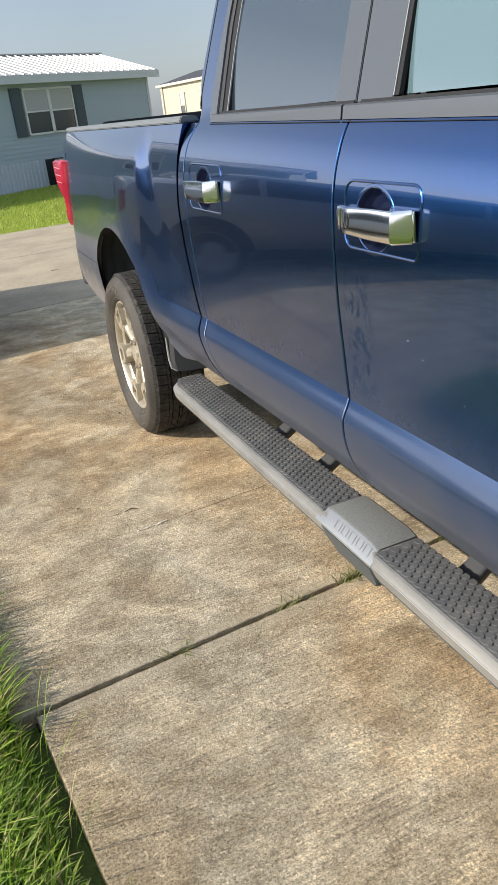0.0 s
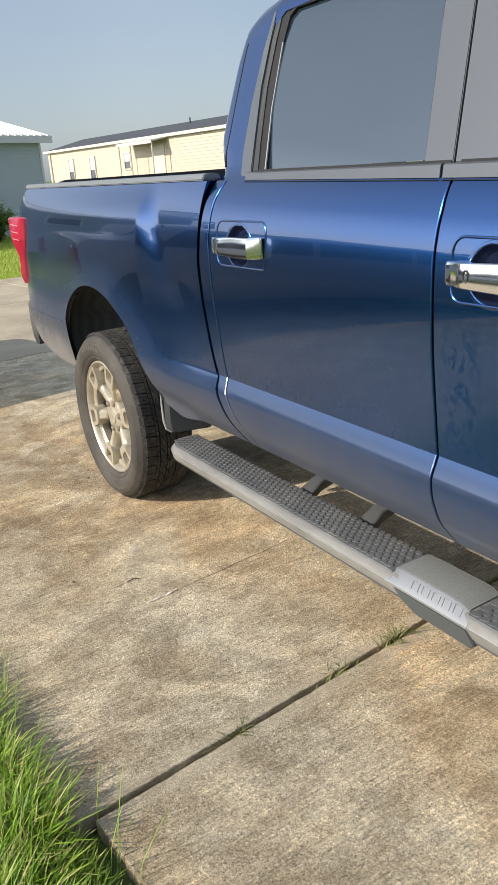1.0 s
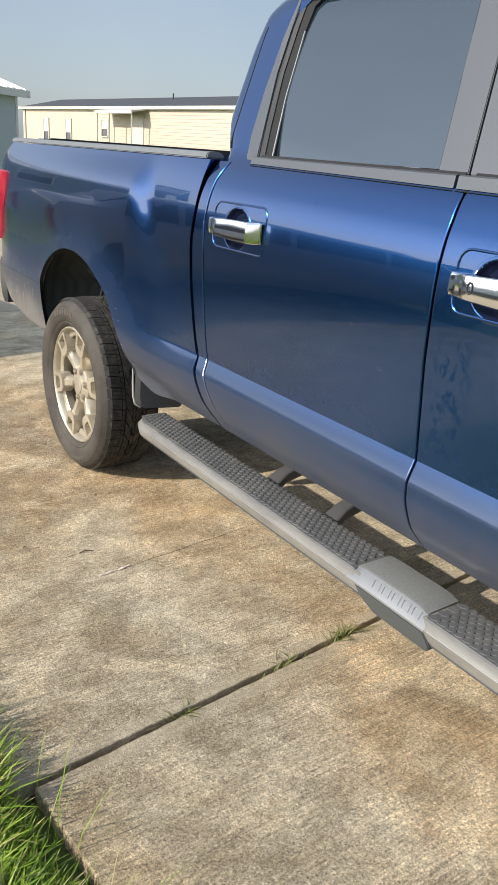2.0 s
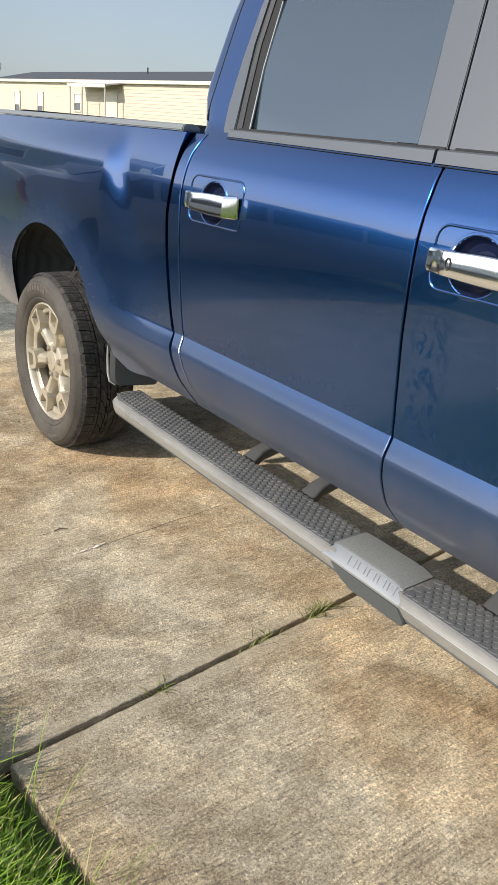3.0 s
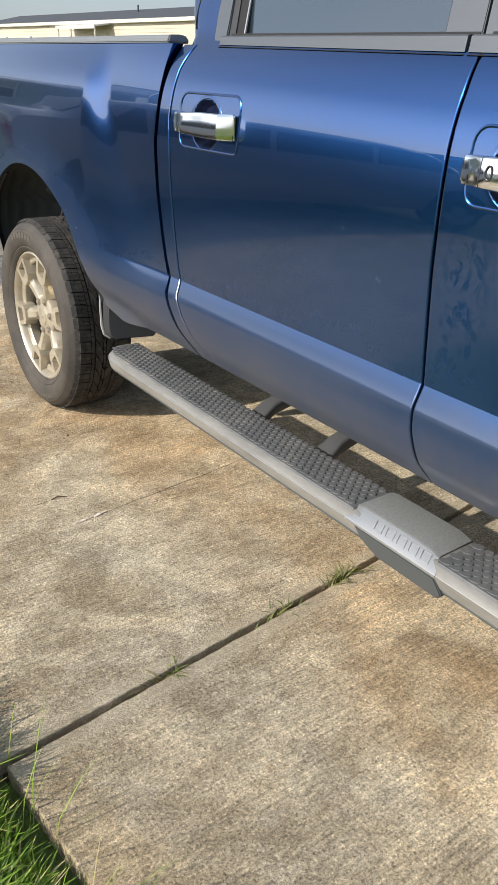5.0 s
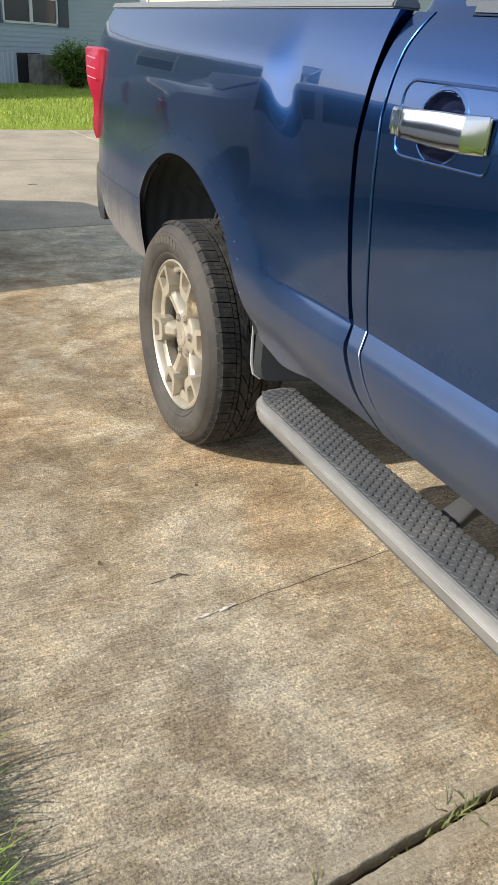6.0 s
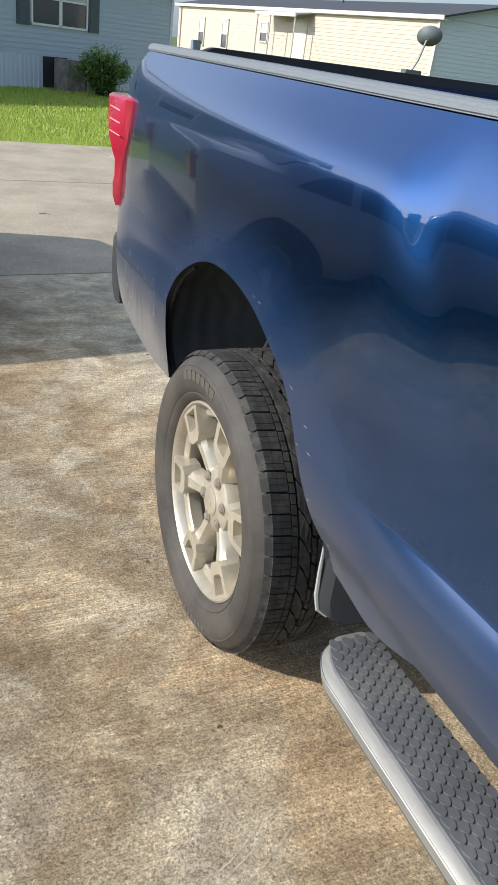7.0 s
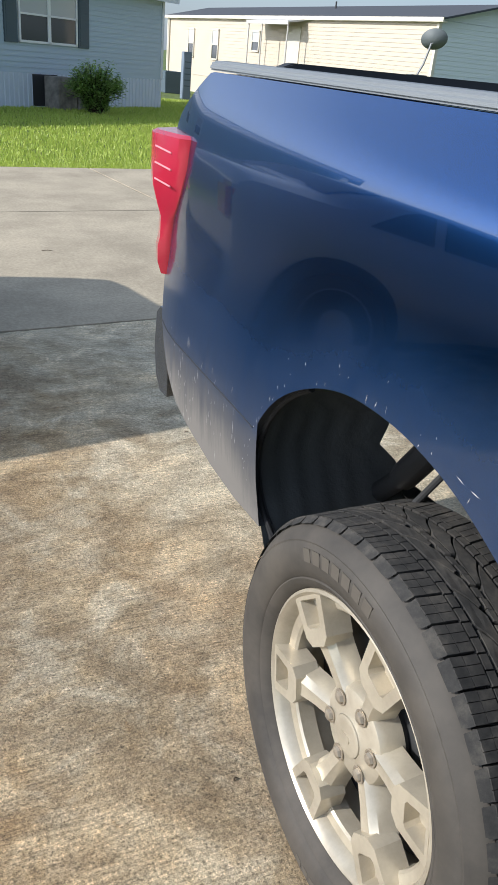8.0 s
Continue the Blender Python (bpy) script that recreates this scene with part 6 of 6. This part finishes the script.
# ---- what stands behind the camera: a parked car and homes across the grass ----
def estate_car():
    """A long estate car; y runs from its tail (0) to its nose."""
    v = thing("parked_car", (0, 0, 0), "parked grey-blue estate car with red tail lights on the concrete", "car")
    W = 1.17
    bm = bmesh.new()
    rows = []
    for y in np.r_[0, 0.03, 0.08, 0.14, np.linspace(0.2, 5.3, 74)]:
        belt_z = float(np.interp(y, [0, 0.1, 4.3, 4.6, 5.1, 5.25, 5.3], [1.06, 1.08, 1.02, 1.02, 0.97, 0.88, 0.8]))
        roof = float(np.interp(y, [0, 0.04, 0.1, 0.45, 0.55, 0.95, 1.2, 2.4, 3.6, 4.05, 4.55, 4.65, 5.1, 5.25, 5.3], [1.0, 1.14, 1.19, 1.205, 1.22, 1.5, 1.57, 1.6, 1.57, 1.48, 1.1, 1.07, 1.0, 0.9, 0.82]))
        w = W * float(np.interp(y, [0, 0.06, 0.25, 0.8, 4.7, 5.15, 5.3], [0.9, 0.94, 0.98, 1.0, 1.0, 0.92, 0.78]))
        tw = w * 0.93
        k = roof - belt_z
        half = [(w * 0.9, 0.3), (w * 0.97, 0.4), (w * 0.99, 0.55), (w, 0.72), (w * 0.995, belt_z - 0.12), (w * 0.98, belt_z - 0.05), (w * 0.97, belt_z), ((w * 0.97 + tw) / 2 + 0.008, belt_z + k * 0.5), (tw + 0.01, roof - min(0.09, k * 0.45)), (tw * 0.96, roof - min(0.045, k * 0.3)), (tw * 0.85, roof - 0.012), (tw * 0.4, roof + 0.01)]
        rows.append([(-x, y, z) for x, z in half] + [(x, y, z) for x, z in half[::-1]])
    vs = grid(bm, rows, True)
    bm.faces.new(vs[0])
    bm.faces.new(vs[-1][::-1])
    part("body", bm, SUV_PAINT, v, smooth=True, angle=40)
    for sx in (-1, 1):
        for y0, y1, y2, y3 in ((0.72, 1.1, 1.08, 1.0), (1.17, 2.2, 2.2, 1.15), (2.28, 3.3, 3.3, 2.27), (3.38, 4.35, 3.95, 3.37)):
            bm = bmesh.new()
            prism(bm, [(sx * 1.128, y0, 1.07), (sx * 1.128, y1, 1.07), (sx * 1.092, y2, 1.43), (sx * 1.092, y3, 1.43)], (sx * 0.02, 0, 0.002))
            part("side_window", bm, PANE, v, "dark side window")
        for y in (0.55, 4.4):
            bm = bmesh.new()
            prism(bm, [(sx * 1.1, y + 0.39 * math.cos(a), max(0.3, 0.35 + 0.39 * math.sin(a))) for a in np.linspace(-0.14, math.pi + 0.14, 25)], (sx * 0.073, 0, 0))
            part("wheel_arch", bm, BLACK, v, "black wheel arch lining")
            bm = bmesh.new()
            grid(bm, [[(sx * x, y + r * math.cos(a), 0.33 + r * math.sin(a)) for a in np.linspace(0, 2 * math.pi, 33)[:-1]] for x, r in ((0.85, 0.28), (0.87, 0.33), (1.16, 0.33), (1.185, 0.305), (1.18, 0.23))], True)
            wheel_part = part("wheel", bm, RUBBER, v, "black tyre", smooth=True)
            bm = bmesh.new()
            grid(bm, [[(sx * x, y + r * math.cos(a), 0.33 + r * math.sin(a)) for a in np.linspace(0, 2 * math.pi, 33)[:-1]] for x, r in ((1.178, 0.23), (1.172, 0.215), (1.172, 0.12), (1.178, 0.06), (1.178, 0.005))], True)
            part("rim", bm, CAST, wheel_part, smooth=True)
        bm = bmesh.new()
        box(bm, (sx * 0.93 - 0.11, -0.03, 0.82), (sx * 0.93 + 0.11, 0.16, 1.06), 0.03)
        part("tail_light", bm, RED, v, "red tail light")
    bm = bmesh.new()
    prism(bm, [(-0.85, 0.57, 1.2), (0.85, 0.57, 1.2), (0.78, 0.9, 1.47), (-0.78, 0.9, 1.47)], (0, -0.02, 0.025))
    part("rear_window", bm, PANE, v)
    bm = bmesh.new()
    prism(bm, [(-0.8, 4.52, 1.13), (0.8, 4.52, 1.13), (0.74, 4.12, 1.44), (-0.74, 4.12, 1.44)], (0, 0.02, 0.03))
    part("windscreen", bm, PANE, v)
    bm = bmesh.new()
    box(bm, (-0.92, -0.07, 0.4), (0.92, 0.12, 0.62), 0.05)
    part("bumper", bm, BLACK, v, "black plastic rear bumper")
    v.matrix_basis = pose(-0.9, 3.69, 0, 0, 0, 97.5)


estate_car()


def neighbour(a, b, deep, eave, ridge, material, roof_m, label, panes=True):
    P = Plot(a, b)
    h = home("neighbour_house", P, deep, eave, ridge, 0.6, material, WHITE, label)
    for c in [c for c in h.children if c.name.startswith("gable")]:
        bpy.data.objects.remove(c)
    for q in (0.0, P.L - 0.02):
        bm = bmesh.new()
        prism(bm, [P(q, 0, eave), P(q, deep, eave), P(q, deep / 2, ridge)], P(0.02, 0, 0) - P(0, 0, 0))
        part("gable", bm, material, h)
    gable_roof(h, P, deep, eave, ridge, 0.35, roof_m, WHITE)
    bm = bmesh.new()
    slab_box(bm, P, (0.02, 0.01, -0.05), (P.L - 0.02, deep - 0.01, 0.6))
    part("skirting", bm, WHITE, h)
    s = 1.5
    while panes and s < P.L - 2:
        sash_window(h, P, s, s + 0.95, 1.3, 2.4)
        s += 2.7
    return h


for a, b, m in (((-61.0, -46.0), (-60.0, -24.0), SIDING_WHITE), ((-61.0, -19.0), (-60.0, 3.0), SIDING_BLUE), ((-61.0, 8.0), (-60.0, 30.0), SIDING_WHITE), ((-60.0, 36.0), (-58.0, 58.0), SIDING_BLUE)):
    neighbour(a, b, 4.6, 2.9, 3.8, m, SHINGLE, "pale sided mobile home with dark shingle roof far across the grass", False)
neighbour((-9.5, 31.0), (-8.0, 45.0), 4.6, 2.8, 3.6, SIDING_BLUE, SHINGLE, "blue-grey mobile home with dark shingle roof beyond the parked car", False)


# ---- grass, weeds and litter ----
def blade(vs, fs, x, y, z, h, a, lean, w, rnd):
    """A bent blade of three pieces, as points and faces."""
    d = (math.cos(a), math.sin(a))
    s = (-d[1] * w / 2, d[0] * w / 2)
    i = len(vs)
    for t, k in ((0, 1.0), (0.4, 0.9), (0.75, 0.6)):
        o = lean * h * t * t
        zz = z + h * (t - 0.25 * lean * t * t)
        vs.append((x + d[0] * o - s[0] * k, y + d[1] * o - s[1] * k, zz))
        vs.append((x + d[0] * o + s[0] * k, y + d[1] * o + s[1] * k, zz))
    vs.append((x + d[0] * lean * h, y + d[1] * lean * h, z + h * (1 - 0.25 * lean)))
    fs.extend(((i, i + 1, i + 3, i + 2), (i + 2, i + 3, i + 5, i + 4), (i + 4, i + 5, i + 6)))


def mesh_of(name, vs, fs, material, label, category, kind="stuff", parent=None):
    me = bpy.data.meshes.new(name)
    me.from_pydata(vs, [], fs)
    me.materials.append(material)
    ob = new(name, me)
    if parent is not None:
        ob.parent = parent
    return tagged(ob, label, category, "", kind)


rnd = random.Random(5)
vs, fs = [], []
for i in range(34000):                      # beside the driveway, where the camera passes
    u, v = -abs(rnd.gauss(0, 0.42)) - 0.006, rnd.uniform(-2.2, 1.04)
    if u < -1.3:
        continue
    if v > -0.02:
        u -= 0.07
    else:
        u -= 0.05 + 0.03 * noise.noise(Vector((v * 9, 4, 0)))
    if u > -0.06 and rnd.random() < 0.5:
        continue
    p = slab_at(u, v)
    clump = noise.noise(Vector((p.x * 7, p.y * 7, 0)))
    h = (0.075 + 0.045 * clump + 0.075 * rnd.random()) * (0.55 if u > -0.04 else 0.8 if u > -0.1 else 1.0)
    if v < -0.02:
        h *= 0.35 + 0.65 * step01(0.06, 0.3, -u)
    blade(vs, fs, p.x, p.y, -0.05, h + 0.045, rnd.uniform(0, 6.28), rnd.uniform(0.15, 1.1), rnd.uniform(0.004, 0.0095), rnd)
for i in range(70):                         # tall thin stalks
    p = slab_at(-abs(rnd.gauss(0, 0.12)) + 0.01, rnd.uniform(-1.6, 0.7))
    blade(vs, fs, p.x, p.y, -0.05, rnd.uniform(0.18, 0.34), rnd.uniform(-0.9, 0.9), rnd.uniform(0.1, 0.6), 0.0026, rnd)
mesh_of("verge_grass", vs, fs, GRASS, "bright green uncut grass along the driveway edge", "grass")
vs, fs = [], []
for i in range(26000):
    u, v = -0.05 - abs(rnd.gauss(0, 2.2)), -1.6 - rnd.gauss(0, 2.2)
    if v > 1.04 or (u > -0.9 and v > -2.2):
        continue
    p = slab_at(u, v)
    blade(vs, fs, p.x, p.y, -0.05, rnd.uniform(0.07, 0.13), rnd.uniform(0, 6.28), rnd.uniform(0.2, 1.0), rnd.uniform(0.004, 0.008), rnd)
mesh_of("side_grass", vs, fs, GRASS, "green lawn grass beside the driveway", "grass")
vs, fs = [], []
for i in range(170000):                     # lawn in front of the houses
    v = 11.37 + 16 * rnd.random() ** 1.7
    p = slab_at(rnd.uniform(-4, 14), v)
    patch = noise.noise(Vector((p.x * 0.5, p.y * 0.5, 3)))
    h = 0.035 + 0.03 * rnd.random() + 0.015 * patch
    x, y, a, w = p.x, p.y, rnd.uniform(0, 6.28), 0.007 + 0.001 * (v - 11)
    c, s = math.cos(a) * w, math.sin(a) * w
    i = len(vs)
    vs.extend(((x - c, y - s, -0.05), (x + c, y + s, -0.05), (x + rnd.gauss(0, 0.025), y + rnd.gauss(0, 0.025), -0.05 + h + 0.015)))
    fs.append((i, i + 1, i + 2))
mesh_of("lawn_grass", vs, fs, LAWN_BLADE, "mown green lawn in front of the houses", "grass")


def tuft(u, v, n, size, seed, dry=0.0):
    r = random.Random(seed)
    p = slab_at(u, v)
    vs, fs = [], []
    for i in range(n):
        q = slab_at(u + r.gauss(0, size * 0.55), v + r.gauss(0, 0.006))
        blade(vs, fs, q.x - p.x, q.y - p.y, -0.018, r.uniform(0.45, 1.0) * size, r.uniform(0, 6.28), r.uniform(0.5, 1.6), r.uniform(0.003, 0.006), r)
    ob = mesh_of("weed_tuft", vs, fs, WEED, "small green weed tuft growing in the concrete joint", "weed", kind="")
    ob.location = p
    ob["group"] = "weeds in the joints"


def uv(x, y):
    d = Vector((x, y, 0)) - CORNER
    return d.dot(U), d.dot(V)


for x, y, n, size, seed in ((-0.43, -1.845, 36, 0.05, 1), (-0.02, -1.803, 34, 0.045, 2), (0.235, -1.775, 46, 0.065, 3), (0.66, -1.735, 60, 0.06, 4), (-0.12, -1.815, 8, 0.03, 5), (-0.2, -1.823, 6, 0.03, 6)):
    u, _ = uv(x, y)
    tuft(u, 0.0, n, size, seed)

# twigs and chips on the concrete
for x, y, L, a, kind in ((-0.345, -0.881, 0.058, -3, 0), (-0.33, -1.071, 0.115, 8, 1), (-0.073, 0.262, 0.012, 40, 0), (0.42, 5.3, 0.09, -10, 0), (-0.09, -0.43, 0.012, 30, 0), (0.43, 2.0, 0.02, 0, 0), (-0.52, -0.75, 0.015, 50, 0)):
    r = random.Random(int(x * 1000))
    bm = bmesh.new()
    if kind:
        for k in range(9):
            t = k / 8
            box(bm, (t * L - 0.008, r.uniform(-0.005, 0.001), 0.0), (t * L + 0.006, r.uniform(0.003, 0.007), r.uniform(0.003, 0.006)), 0.0015)
    else:
        tube(bm, [(0, 0, 0.003), (L * 0.5, 0.008 * L / 0.07, 0.006), (L, -0.004, 0.003)], [0.002, 0.0026, 0.001], 5)
    ob = part("bark_chip" if kind else "twig", bm, CHIP if kind else TWIG)
    ob.matrix_basis = pose(x, y, 0, 0, 0, a)
    tagged(ob, "pale splinters of bark lying on the concrete" if kind else "small dry brown twig lying on the concrete", "debris")
# fine cracks in the slabs
for pts in ([(-0.23, -1.056), (-0.15, -1.045), (0.0, -1.03), (0.14, -1.012), (0.3, -0.995), (0.5, -0.96)], [(-0.42, -0.885), (-0.35, -0.88)]):
    bm = bmesh.new()
    r = random.Random(len(pts))
    line = sample(pts, 24)
    lo, hi = [], []
    for i, (x, y) in enumerate(line):
        j = r.gauss(0, 0.0015)
        w = 0.0012 * math.sin(math.pi * (i + 0.5) / 24) + 0.0004
        lo.append((x, y + j - w, 0.0006))
        hi.append((x, y + j + w, 0.0006))
    grid(bm, [lo, hi])
    part("hairline_crack", bm, SOIL, driveway, "fine dark crack")

# pale curved rub marks where something was dragged over the slab
for pts in ([(-0.33, -0.83), (-0.22, -0.8), (-0.12, -0.75), (-0.04, -0.68), (0.0, -0.62)], [(-0.29, -0.8), (-0.19, -0.765), (-0.1, -0.71), (-0.05, -0.655)], [(-0.24, -0.835), (-0.13, -0.8), (-0.03, -0.735), (0.03, -0.66)]):
    bm = bmesh.new()
    r = random.Random(len(pts) + 7)
    lo, hi = [], []
    for i, (x, y) in enumerate(sample(pts, 28)):
        w = (0.002 + r.uniform(0, 0.0012)) * math.sin(math.pi * (i + 0.3) / 28)
        lo.append((x, y - w, 0.0007))
        hi.append((x, y + w, 0.0007))
    grid(bm, [lo, hi])
    part("rub_mark", bm, RUB, driveway, "pale curved rub mark")
